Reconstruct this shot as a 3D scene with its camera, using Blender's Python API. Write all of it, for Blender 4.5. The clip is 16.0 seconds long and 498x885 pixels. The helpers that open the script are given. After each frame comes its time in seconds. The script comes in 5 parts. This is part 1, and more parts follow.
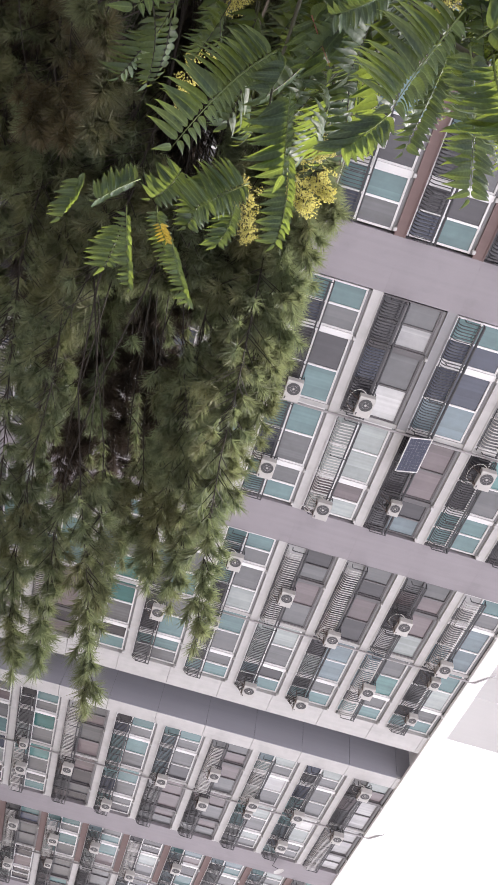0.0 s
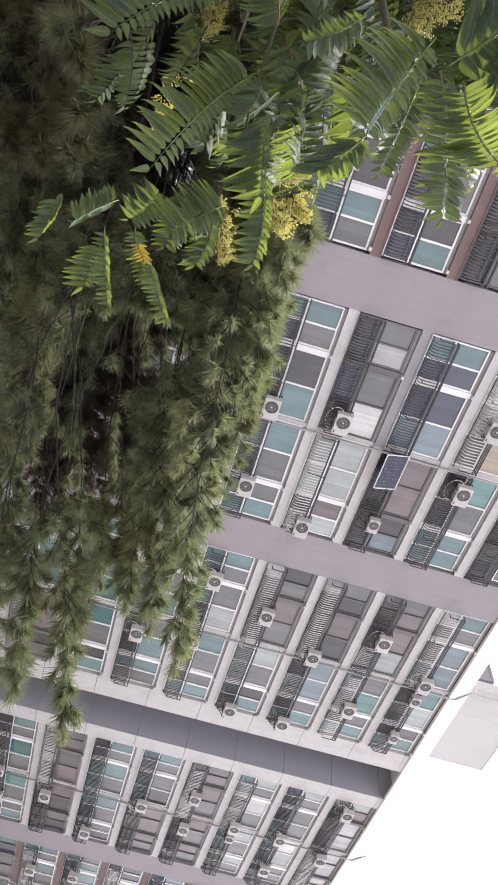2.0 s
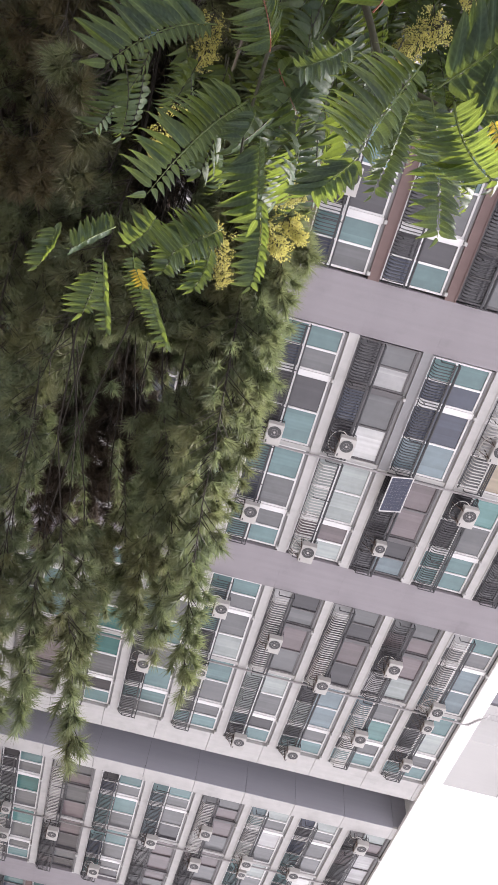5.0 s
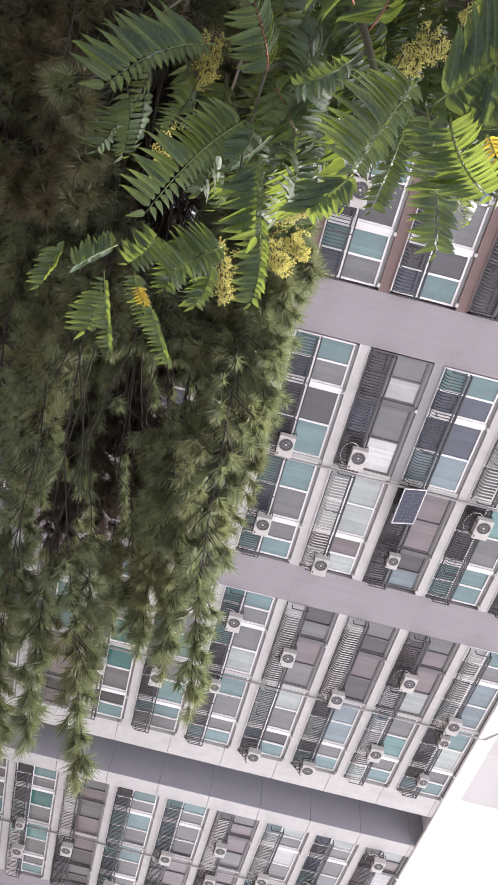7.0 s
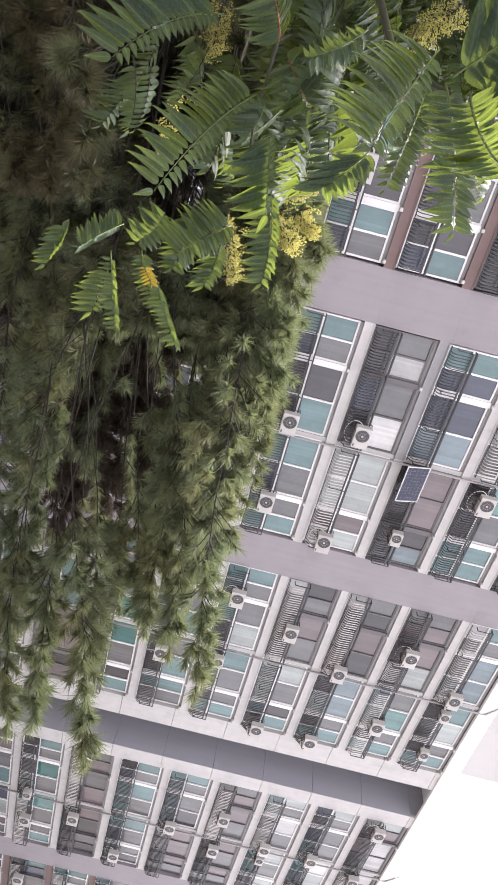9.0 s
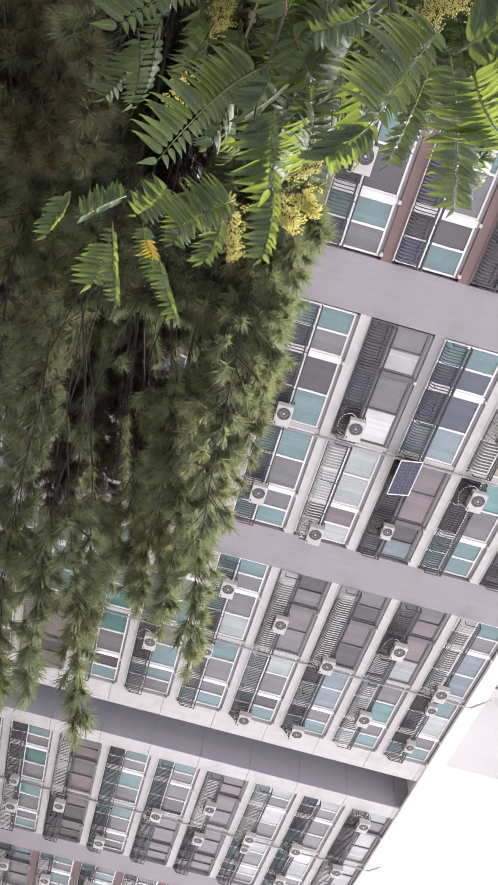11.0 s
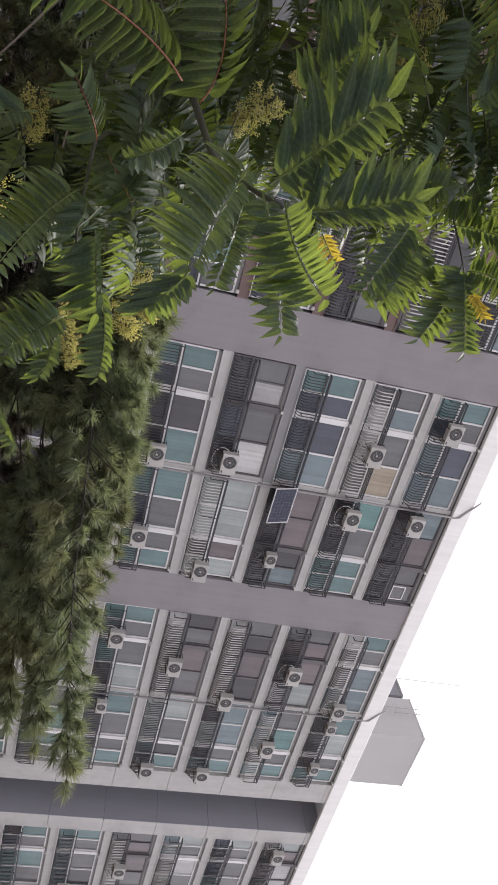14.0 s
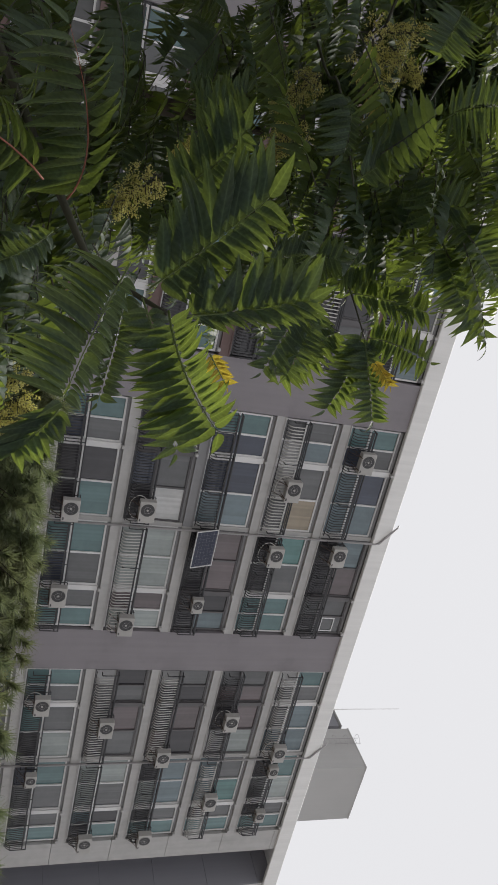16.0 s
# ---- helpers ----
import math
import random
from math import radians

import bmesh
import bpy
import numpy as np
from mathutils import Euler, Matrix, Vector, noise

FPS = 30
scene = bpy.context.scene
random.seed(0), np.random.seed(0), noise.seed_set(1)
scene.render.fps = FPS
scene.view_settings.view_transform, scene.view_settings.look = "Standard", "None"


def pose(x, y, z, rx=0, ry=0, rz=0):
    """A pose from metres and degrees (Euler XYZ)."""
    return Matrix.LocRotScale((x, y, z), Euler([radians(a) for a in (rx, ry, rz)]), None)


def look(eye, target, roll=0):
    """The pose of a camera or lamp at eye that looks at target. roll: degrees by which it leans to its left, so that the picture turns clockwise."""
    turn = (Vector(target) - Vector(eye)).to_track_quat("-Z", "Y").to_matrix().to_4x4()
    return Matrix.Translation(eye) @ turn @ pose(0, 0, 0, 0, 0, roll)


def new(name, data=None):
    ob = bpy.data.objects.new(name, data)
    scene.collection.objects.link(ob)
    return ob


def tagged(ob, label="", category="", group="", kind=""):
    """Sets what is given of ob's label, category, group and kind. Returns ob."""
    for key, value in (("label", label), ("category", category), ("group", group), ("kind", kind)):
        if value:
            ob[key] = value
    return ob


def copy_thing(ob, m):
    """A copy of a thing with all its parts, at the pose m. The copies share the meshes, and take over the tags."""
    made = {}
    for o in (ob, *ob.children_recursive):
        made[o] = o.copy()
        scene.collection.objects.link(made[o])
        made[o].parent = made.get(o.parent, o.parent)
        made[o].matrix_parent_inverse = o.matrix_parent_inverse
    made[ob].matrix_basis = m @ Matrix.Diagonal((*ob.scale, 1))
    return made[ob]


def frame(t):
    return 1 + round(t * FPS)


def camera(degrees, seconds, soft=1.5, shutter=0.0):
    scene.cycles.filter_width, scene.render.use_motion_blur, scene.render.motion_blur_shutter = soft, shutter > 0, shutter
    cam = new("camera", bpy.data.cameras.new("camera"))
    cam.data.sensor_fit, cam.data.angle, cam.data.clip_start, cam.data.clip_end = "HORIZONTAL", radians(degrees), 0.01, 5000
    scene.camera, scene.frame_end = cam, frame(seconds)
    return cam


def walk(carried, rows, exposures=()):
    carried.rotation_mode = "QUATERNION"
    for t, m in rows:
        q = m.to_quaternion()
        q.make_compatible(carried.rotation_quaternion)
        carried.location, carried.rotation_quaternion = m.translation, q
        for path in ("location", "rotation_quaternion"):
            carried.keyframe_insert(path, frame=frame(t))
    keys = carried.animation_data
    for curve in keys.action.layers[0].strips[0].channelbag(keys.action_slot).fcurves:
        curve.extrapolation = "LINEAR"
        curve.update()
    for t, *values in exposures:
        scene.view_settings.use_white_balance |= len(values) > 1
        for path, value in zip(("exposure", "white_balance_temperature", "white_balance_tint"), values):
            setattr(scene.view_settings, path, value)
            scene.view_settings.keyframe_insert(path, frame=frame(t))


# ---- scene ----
cam = camera(39.5, 16.0, 1.1)
PATH = [
    (0, (-7.607, -24.261, 10.616), (-6.543, -22.569, 10.677), 106.2),
    (0.5, (-7.607, -24.263, 10.613), (-6.566, -22.559, 10.714), 106.2),
    (1, (-7.611, -24.269, 10.617), (-6.605, -22.544, 10.73), 106.1),
    (1.5, (-7.606, -24.262, 10.613), (-6.601, -22.536, 10.714), 105.8),
    (2, (-7.608, -24.264, 10.613), (-6.603, -22.538, 10.719), 105.8),
    (2.5, (-7.609, -24.265, 10.614), (-6.614, -22.535, 10.738), 106.2),
    (3, (-7.611, -24.27, 10.614), (-6.622, -22.535, 10.725), 105.7),
    (3.5, (-7.61, -24.27, 10.612), (-6.658, -22.514, 10.722), 105.1),
    (4, (-7.612, -24.278, 10.615), (-6.659, -22.522, 10.716), 105.1),
    (6.5, (-7.566, -24.245, 10.645), (-6.644, -22.47, 10.684), 104.1),
    (7, (-7.61, -24.251, 10.653), (-6.687, -22.477, 10.686), 104.2),
    (7.5, (-7.635, -24.262, 10.651), (-6.701, -22.494, 10.683), 104.2),
    (8, (-7.601, -24.244, 10.644), (-6.661, -22.48, 10.681), 104.2),
    (8.5, (-7.622, -24.233, 10.641), (-6.635, -22.494, 10.69), 104.8),
    (9, (-7.609, -24.216, 10.63), (-6.628, -22.474, 10.67), 104.3),
    (11.5, (-7.565, -24.265, 10.631), (-6.57, -22.532, 10.702), 105.6),
    (12, (-7.585, -24.24, 10.613), (-6.684, -22.458, 10.723), 103.2),
    (12.5, (-7.629, -24.251, 10.638), (-6.813, -22.435, 10.819), 103.2),
    (13, (-7.711, -24.16, 10.642), (-6.726, -22.442, 10.924), 101.2),
    (13.5, (-7.78, -24.113, 10.651), (-6.848, -22.382, 11.016), 100.0),
    (14, (-7.787, -24.09, 10.653), (-6.955, -22.313, 11.043), 100.4),
    (14.5, (-7.761, -24.067, 10.653), (-7.115, -22.22, 11.066), 100.8),
    (15, (-7.802, -23.996, 10.672), (-7.131, -22.176, 11.158), 102.1),
    (15.5, (-7.874, -23.878, 10.701), (-7.141, -22.114, 11.292), 98.4),
    (16, (-7.909, -23.85, 10.702), (-7.227, -22.07, 11.307), 96.7),
]
walk(cam, [(t, look(eye, target, roll)) for t, eye, target, roll in PATH], exposures=[(0, 1.52, 6370, 18), (4.0, 1.49, 6370, 18), (6.5, 1.63, 6370, 18), (9.0, 1.71, 6370, 18), (11.5, 1.74, 6370, 18), (12.0, 1.64, 6370, 18), (12.5, 1.67, 6370, 18), (13.0, 1.36, 6370, 18), (14.0, 0.74, 6350, 17), (15.0, 0.80, 6340, 16), (15.5, 0.48, 6320, 14), (16.0, -0.02, 6380, 10)])

# ---- world and sun ----
world = bpy.data.worlds.new("overcast_sky")
scene.world = world
world.use_nodes = True
wn = world.node_tree
sky = wn.nodes.new("ShaderNodeTexSky")
sky.sky_type = 'NISHITA'
sky.sun_disc = False
sky.sun_elevation = radians(68)
sky.sun_rotation = radians(33)
sky.air_density, sky.dust_density, sky.ozone_density = 1.0, 6.0, 1.0
haze = wn.nodes.new("ShaderNodeHueSaturation")
haze.inputs["Saturation"].default_value = 0.12
veil = wn.nodes.new("ShaderNodeMixRGB")
veil.inputs["Fac"].default_value = 0.97
veil.inputs["Color2"].default_value = (8.3, 8.2, 8.3, 1)
wbg = wn.nodes["Background"]
wbg.inputs["Strength"].default_value = 0.1
wn.links.new(sky.outputs["Color"], haze.inputs["Color"])
wn.links.new(haze.outputs["Color"], veil.inputs["Color1"])
wn.links.new(veil.outputs["Color"], wbg.inputs["Color"])

sun_data = bpy.data.lights.new("sun", 'SUN')
sun_data.energy, sun_data.angle, sun_data.color = 4.4, radians(12), (1.0, 0.95, 0.86)
sun = new("sun", sun_data)
sun.matrix_world = look((11, 17, 50), (0, 0, 0))


# ---- materials ----
def mat(name, base, rough=0.6, var=0.15, scale=6.0, fine=60.0, bump=0.1, metal=0.0, spec=0.5, streak=0.0, rnd=0.0, stain=0.0):
    """Painted or mineral surface: two scales of variation, optional vertical streaks, optional tone per object."""
    m = bpy.data.materials.new(name)
    m.use_nodes = True
    nt = m.node_tree
    b = nt.nodes["Principled BSDF"]
    b.inputs["Roughness"].default_value = rough
    b.inputs["Metallic"].default_value = metal
    b.inputs["Specular IOR Level"].default_value = spec
    geo = nt.nodes.new("ShaderNodeNewGeometry")

    def noisy(sc, det, vec=None):
        n = nt.nodes.new("ShaderNodeTexNoise")
        n.inputs["Scale"].default_value = sc
        n.inputs["Detail"].default_value = det
        nt.links.new(vec or geo.outputs["Position"], n.inputs["Vector"])
        return n.outputs["Fac"]

    def mathn(op, a, c):
        n = nt.nodes.new("ShaderNodeMath")
        n.operation = op
        for i, v in enumerate((a, c)):
            if isinstance(v, (int, float)):
                n.inputs[i].default_value = v
            else:
                nt.links.new(v, n.inputs[i])
        return n.outputs[0]

    big, small = noisy(scale, 5), noisy(fine, 3)
    f = mathn('ADD', mathn('MULTIPLY', mathn('SUBTRACT', big, 0.5), 2 * var), mathn('MULTIPLY', mathn('SUBTRACT', small, 0.5), var))
    if streak:
        mp = nt.nodes.new("ShaderNodeMapping")
        mp.inputs["Scale"].default_value = (3.0, 3.0, 0.12)
        nt.links.new(geo.outputs["Position"], mp.inputs["Vector"])
        f = mathn('ADD', f, mathn('MULTIPLY', mathn('SUBTRACT', noisy(1.6, 6, mp.outputs[0]), 0.5), 2 * streak))
    if stain:
        blot = nt.nodes.new("ShaderNodeMapRange")
        blot.inputs["From Min"].default_value, blot.inputs["From Max"].default_value = 0.56, 0.66
        nt.links.new(noisy(0.9, 9), blot.inputs["Value"])
        f = mathn('SUBTRACT', f, mathn('MULTIPLY', blot.outputs["Result"], stain))
    if rnd:
        oi = nt.nodes.new("ShaderNodeObjectInfo")
        f = mathn('ADD', f, mathn('MULTIPLY', mathn('SUBTRACT', oi.outputs["Random"], 0.5), 2 * rnd))
    f = mathn('ADD', f, 1.0)
    mul = nt.nodes.new("ShaderNodeVectorMath")
    mul.operation = 'SCALE'
    mul.inputs[0].default_value = base
    nt.links.new(f, mul.inputs["Scale"])
    nt.links.new(mul.outputs[0], b.inputs["Base Color"])
    if bump:
        bp = nt.nodes.new("ShaderNodeBump")
        bp.inputs["Strength"].default_value = bump
        bp.inputs["Distance"].default_value = 0.01
        nt.links.new(small, bp.inputs["Height"])
        nt.links.new(bp.outputs[0], b.inputs["Normal"])
    return m


def leaf_mat(name, base, through_col, share=0.4, rough=0.35, var=0.3, other=None):
    m = bpy.data.materials.new(name)
    m.use_nodes = True
    nt = m.node_tree
    b = nt.nodes["Principled BSDF"]
    b.inputs["Roughness"].default_value = rough
    b.inputs["Specular IOR Level"].default_value = 0.22
    geo = nt.nodes.new("ShaderNodeNewGeometry")
    oi = nt.nodes.new("ShaderNodeObjectInfo")
    n = nt.nodes.new("ShaderNodeTexNoise")
    n.inputs["Scale"].default_value = 9.0
    nt.links.new(geo.outputs["Position"], n.inputs["Vector"])

    def mathn(op, a, c):
        k = nt.nodes.new("ShaderNodeMath")
        k.operation = op
        for i, v in enumerate((a, c)):
            if isinstance(v, (int, float)):
                k.inputs[i].default_value = v
            else:
                nt.links.new(v, k.inputs[i])
        return k.outputs[0]

    f = mathn('ADD', mathn('MULTIPLY', n.outputs["Fac"], var), mathn('MULTIPLY', oi.outputs["Random"], var))
    f = mathn('ADD', mathn('ADD', f, mathn('MULTIPLY', geo.outputs["Random Per Island"], var)), 1.0 - 1.5 * var)
    fine = nt.nodes.new("ShaderNodeTexNoise")
    fine.inputs["Scale"].default_value = 120.0
    nt.links.new(geo.outputs["Position"], fine.inputs["Vector"])
    f = mathn('MULTIPLY', f, mathn('ADD', mathn('MULTIPLY', fine.outputs["Fac"], 0.5), 0.75))
    # paler midrib and faint side veins, where a leaflet carries them
    rib, run = nt.nodes.new("ShaderNodeAttribute"), nt.nodes.new("ShaderNodeAttribute")
    rib.attribute_name, run.attribute_name = "rib", "run"
    side = mathn('SINE', mathn('MULTIPLY', run.outputs["Fac"], 75.0), 0.0)
    f = mathn('ADD', f, mathn('MULTIPLY', mathn('POWER', rib.outputs["Fac"], 9.0), 0.7))
    f = mathn('ADD', f, mathn('MULTIPLY', side, 0.07))
    outs = []
    for col in (base, through_col):
        v = nt.nodes.new("ShaderNodeVectorMath")
        v.operation = 'SCALE'
        v.inputs[0].default_value = col
        nt.links.new(f, v.inputs["Scale"])
        outs.append(v.outputs[0])
    if other:        # older growth of another tone, in patches
        patch = nt.nodes.new("ShaderNodeTexNoise")
        patch.inputs["Scale"].default_value = 3.2
        patch.inputs["Detail"].default_value = 3.0
        nt.links.new(geo.outputs["Position"], patch.inputs["Vector"])
        spot = nt.nodes.new("ShaderNodeMapRange")
        spot.inputs["From Min"].default_value, spot.inputs["From Max"].default_value = 0.42, 0.64
        nt.links.new(patch.outputs["Fac"], spot.inputs["Value"])
        blend = nt.nodes.new("ShaderNodeMixRGB")
        tone = nt.nodes.new("ShaderNodeVectorMath")
        tone.operation = 'SCALE'
        tone.inputs[0].default_value = other
        nt.links.new(f, tone.inputs["Scale"])
        nt.links.new(spot.outputs["Result"], blend.inputs["Fac"])
        nt.links.new(outs[0], blend.inputs["Color1"])
        nt.links.new(tone.outputs[0], blend.inputs["Color2"])
        outs[0] = blend.outputs["Color"]
    nt.links.new(outs[0], b.inputs["Base Color"])
    grain = nt.nodes.new("ShaderNodeTexNoise")
    grain.inputs["Scale"].default_value = 70.0
    grain.inputs["Detail"].default_value = 3.0
    nt.links.new(geo.outputs["Position"], grain.inputs["Vector"])
    crumple = nt.nodes.new("ShaderNodeBump")
    crumple.inputs["Strength"].default_value = 0.5
    crumple.inputs["Distance"].default_value = 0.006
    nt.links.new(grain.outputs["Fac"], crumple.inputs["Height"])
    nt.links.new(crumple.outputs[0], b.inputs["Normal"])
    tr = nt.nodes.new("ShaderNodeBsdfTranslucent")
    nt.links.new(outs[1], tr.inputs["Color"])
    mix = nt.nodes.new("ShaderNodeMixShader")
    mix.inputs[0].default_value = share
    nt.links.new(b.outputs[0], mix.inputs[1])
    nt.links.new(tr.outputs[0], mix.inputs[2])
    nt.links.new(mix.outputs[0], nt.nodes["Material Output"].inputs["Surface"])
    return m


M_PIER = mat("mauve_grey_paint", (0.247, 0.23, 0.248), 0.8, 0.10, 1.1, 25, 0.2, streak=0.10, stain=0.07)
M_WHITE = mat("aged_white_paint", (0.435, 0.428, 0.425), 0.75, 0.14, 2.2, 26, 0.15, streak=0.10, stain=0.10)
M_BROWN = mat("brown_paint", (0.15, 0.103, 0.098), 0.75, 0.12, 1.2, 30, 0.15, streak=0.12)
M_GREYSLAB = mat("grey_paint", (0.24, 0.24, 0.25), 0.75, 0.1, 1.2, 30, 0.15, streak=0.1)
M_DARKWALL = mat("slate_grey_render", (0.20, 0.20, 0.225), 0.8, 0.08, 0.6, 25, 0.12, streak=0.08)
M_SIDE_SHADE = mat("slate_blue_shade_panel", (0.30, 0.30, 0.335), 0.7, 0.06, 0.6, 25, 0.1, streak=0.06)
M_PARAPET = mat("pale_parapet_paint", (0.80, 0.795, 0.79), 0.8, 0.07, 0.7, 25, 0.15, streak=0.12)
M_PLAIN = mat("plain_pale_render", (0.36, 0.355, 0.355), 0.85, 0.06, 0.6, 25, 0.1, streak=0.06)
M_FRAME = mat("white_plastic_frame", (0.64, 0.635, 0.64), 0.45, 0.06, 2, 40, 0.0, rnd=0.1)
M_FRAMED = mat("dark_metal_frame", (0.10, 0.095, 0.10), 0.45, 0.1, 2, 40, 0.0, rnd=0.15)
M_IRON = mat("black_painted_iron", (0.028, 0.028, 0.032), 0.5, 0.2, 8, 60, 0.0, rnd=0.2)
M_STEEL = mat("galvanised_bars", (0.42, 0.41, 0.40), 0.45, 0.15, 8, 60, 0.0, metal=0.4, rnd=0.15)
M_PIPE = mat("grey_plastic_pipe", (0.34, 0.33, 0.34), 0.5, 0.1, 3, 40, 0.0)
M_AC = mat("off_white_metal_casing", (0.40, 0.388, 0.375), 0.45, 0.10, 5, 60, 0.0, rnd=0.08)
M_FAN = mat("dark_fan_opening", (0.05, 0.05, 0.053), 0.6, 0.15, 20, 80, 0.0)
M_RUST = mat("rusted_iron_bracket", (0.11, 0.075, 0.06), 0.8, 0.3, 12, 80, 0.1)
M_HOSE = mat("white_pipe_wrap", (0.58, 0.57, 0.55), 0.7, 0.15, 10, 60, 0.1)
M_BARK = mat("brown_bark", (0.05, 0.038, 0.03), 0.9, 0.35, 9, 60, 0.6)
M_TWIGBARK = mat("dark_pine_twig_bark", (0.026, 0.021, 0.018), 0.95, 0.35, 9, 60, 0.6)
M_STEM = mat("olive_green_stem", (0.036, 0.037, 0.021), 0.6, 0.25, 12, 80, 0.2)
M_STALK = mat("pale_green_leaf_stalk", (0.10, 0.14, 0.04), 0.5, 0.2, 20, 80, 0.0)
M_BARE = mat("bare_grey_dead_wood", (0.20, 0.17, 0.15), 0.85, 0.25, 12, 80, 0.3)
M_RED = mat("reddish_leaf_stalk", (0.26, 0.085, 0.055), 0.5, 0.2, 20, 80, 0.0)
M_GROUND = mat("worn_concrete_paving", (0.16, 0.15, 0.14), 0.95, 0.35, 0.3, 8, 0.4)
M_PALE = mat("pale_weathered_render", (0.40, 0.395, 0.395), 0.8, 0.05, 0.5, 20, 0.15, streak=0.04)
M_ROOF = mat("grey_roof_felt", (0.22, 0.22, 0.22), 0.9, 0.12, 0.6, 20, 0.2)
M_SOLAR = mat("blue_solar_cell", (0.045, 0.05, 0.075), 0.5, 0.15, 4, 30, 0.0, spec=0.2)

GLASS = {
    't': ((0.098, 0.168, 0.174), "teal_tinted_glass"), 'T': ((0.10, 0.205, 0.20), "bright_teal_blind_glass"),
    'g': ((0.105, 0.107, 0.112), "grey_curtain_glass"), 'd': ((0.042, 0.040, 0.046), "dark_glass"),
    'b': ((0.135, 0.178, 0.20), "blue_grey_glass"), 'n': ((0.05, 0.058, 0.085), "navy_glass"),
    'w': ((0.33, 0.33, 0.335), "pale_curtain_glass"), 'W': ((0.44, 0.44, 0.44), "white_blind_glass"),
    'p': ((0.125, 0.102, 0.108), "brown_mauve_curtain_glass"), 'l': ((0.27, 0.30, 0.295), "light_green_glass"),
    'c': ((0.28, 0.235, 0.175), "cardboard_lined_glass"), 'e': ((0.032, 0.11, 0.105), "emerald_glass"),
}


def curtained(m):
    """Curtains drawn part of the way behind the pane: paler stretches with soft folds."""
    nt = m.node_tree
    scale = next(n for n in nt.nodes if n.type == 'VECT_MATH')
    factor = scale.inputs["Scale"].links[0].from_socket
    tc = nt.nodes.new("ShaderNodeTexCoord")
    xyz = nt.nodes.new("ShaderNodeSeparateXYZ")
    nt.links.new(tc.outputs["Object"], xyz.inputs[0])
    oi = nt.nodes.new("ShaderNodeObjectInfo")

    def mathn(op, a, c, e=0.0):
        k = nt.nodes.new("ShaderNodeMath")
        k.operation = op
        for i, v in enumerate((a, c, e)):
            if isinstance(v, (int, float)):
                k.inputs[i].default_value = v
            else:
                nt.links.new(v, k.inputs[i])
        return k.outputs[0]

    def along(scale_x):
        n = nt.nodes.new("ShaderNodeTexNoise")
        n.noise_dimensions = '1D'
        n.inputs["Scale"].default_value = scale_x
        n.inputs["Detail"].default_value = 0.0
        nt.links.new(mathn('MULTIPLY_ADD', oi.outputs["Random"], 83.0, xyz.outputs["X"]), n.inputs["W"])
        return n.outputs["Fac"]

    ramp = nt.nodes.new("ShaderNodeMapRange")
    nt.links.new(along(1.3), ramp.inputs["Value"])
    ramp.inputs["From Min"].default_value, ramp.inputs["From Max"].default_value = 0.53, 0.55
    drawn = ramp.outputs["Result"]
    folds = mathn('MULTIPLY_ADD', along(8.0), 0.22, 0.02)
    f = mathn('MULTIPLY_ADD', drawn, folds, factor)
    nt.links.new(f, scale.inputs["Scale"])
    return m


M_GLASS = {k: curtained(mat(n, c, 0.12, 0.22, 1.1, 5, 0.0, spec=0.6, streak=0.18, rnd=0.16)) for k, (c, n) in GLASS.items()}
M_LEAF = leaf_mat("tree_of_heaven_leaf", (0.029, 0.048, 0.035), (0.43, 0.56, 0.08), 0.19, 0.5, 0.42)
M_YELLOW = leaf_mat("yellowing_leaf", (0.36, 0.27, 0.05), (0.58, 0.45, 0.05), 0.4, 0.5)
M_NEEDLE = leaf_mat("pine_needle", (0.122, 0.150, 0.098), (0.27, 0.32, 0.14), 0.28, 0.5, 0.4, (0.150, 0.146, 0.082))
# olive-brown needles of the near boughs, with the canopy's shade put into the tone
M_OLIVE_SHADE = leaf_mat("olive_brown_shade_needle", (0.075, 0.080, 0.050), (0.14, 0.14, 0.06), 0.2, 0.5, 0.4, (0.095, 0.075, 0.045))
# dry brown needles, darkened to stand for the shade inside the crown
M_DRY_SHADE = leaf_mat("dry_brown_shade_needle", (0.06, 0.045, 0.035), (0.07, 0.05, 0.03), 0.12, 0.6, 0.3)
M_FLOWER = leaf_mat("yellow_green_blossom", (0.60, 0.57, 0.22), (0.58, 0.55, 0.14), 0.4, 0.6)


# ---- mesh helpers ----
def part(name, bm, material, parent=None, label="", smooth=False):
    me = bpy.data.meshes.new(name)
    if isinstance(bm, tuple):
        me.from_pydata(bm[0], [], bm[1])
    else:
        bm.to_mesh(me)
        bm.free()
    me.materials.append(material)
    if smooth:
        me.polygons.foreach_set("use_smooth", [True] * len(me.polygons))
    return hang(name, me, parent, label)


def hang(name, me, parent=None, label="", at=None):
    ob = new(name, me)
    if parent is not None:
        ob.parent = parent
    if at is not None:
        ob.location = at
    if label:
        ob["label"] = label
    return ob


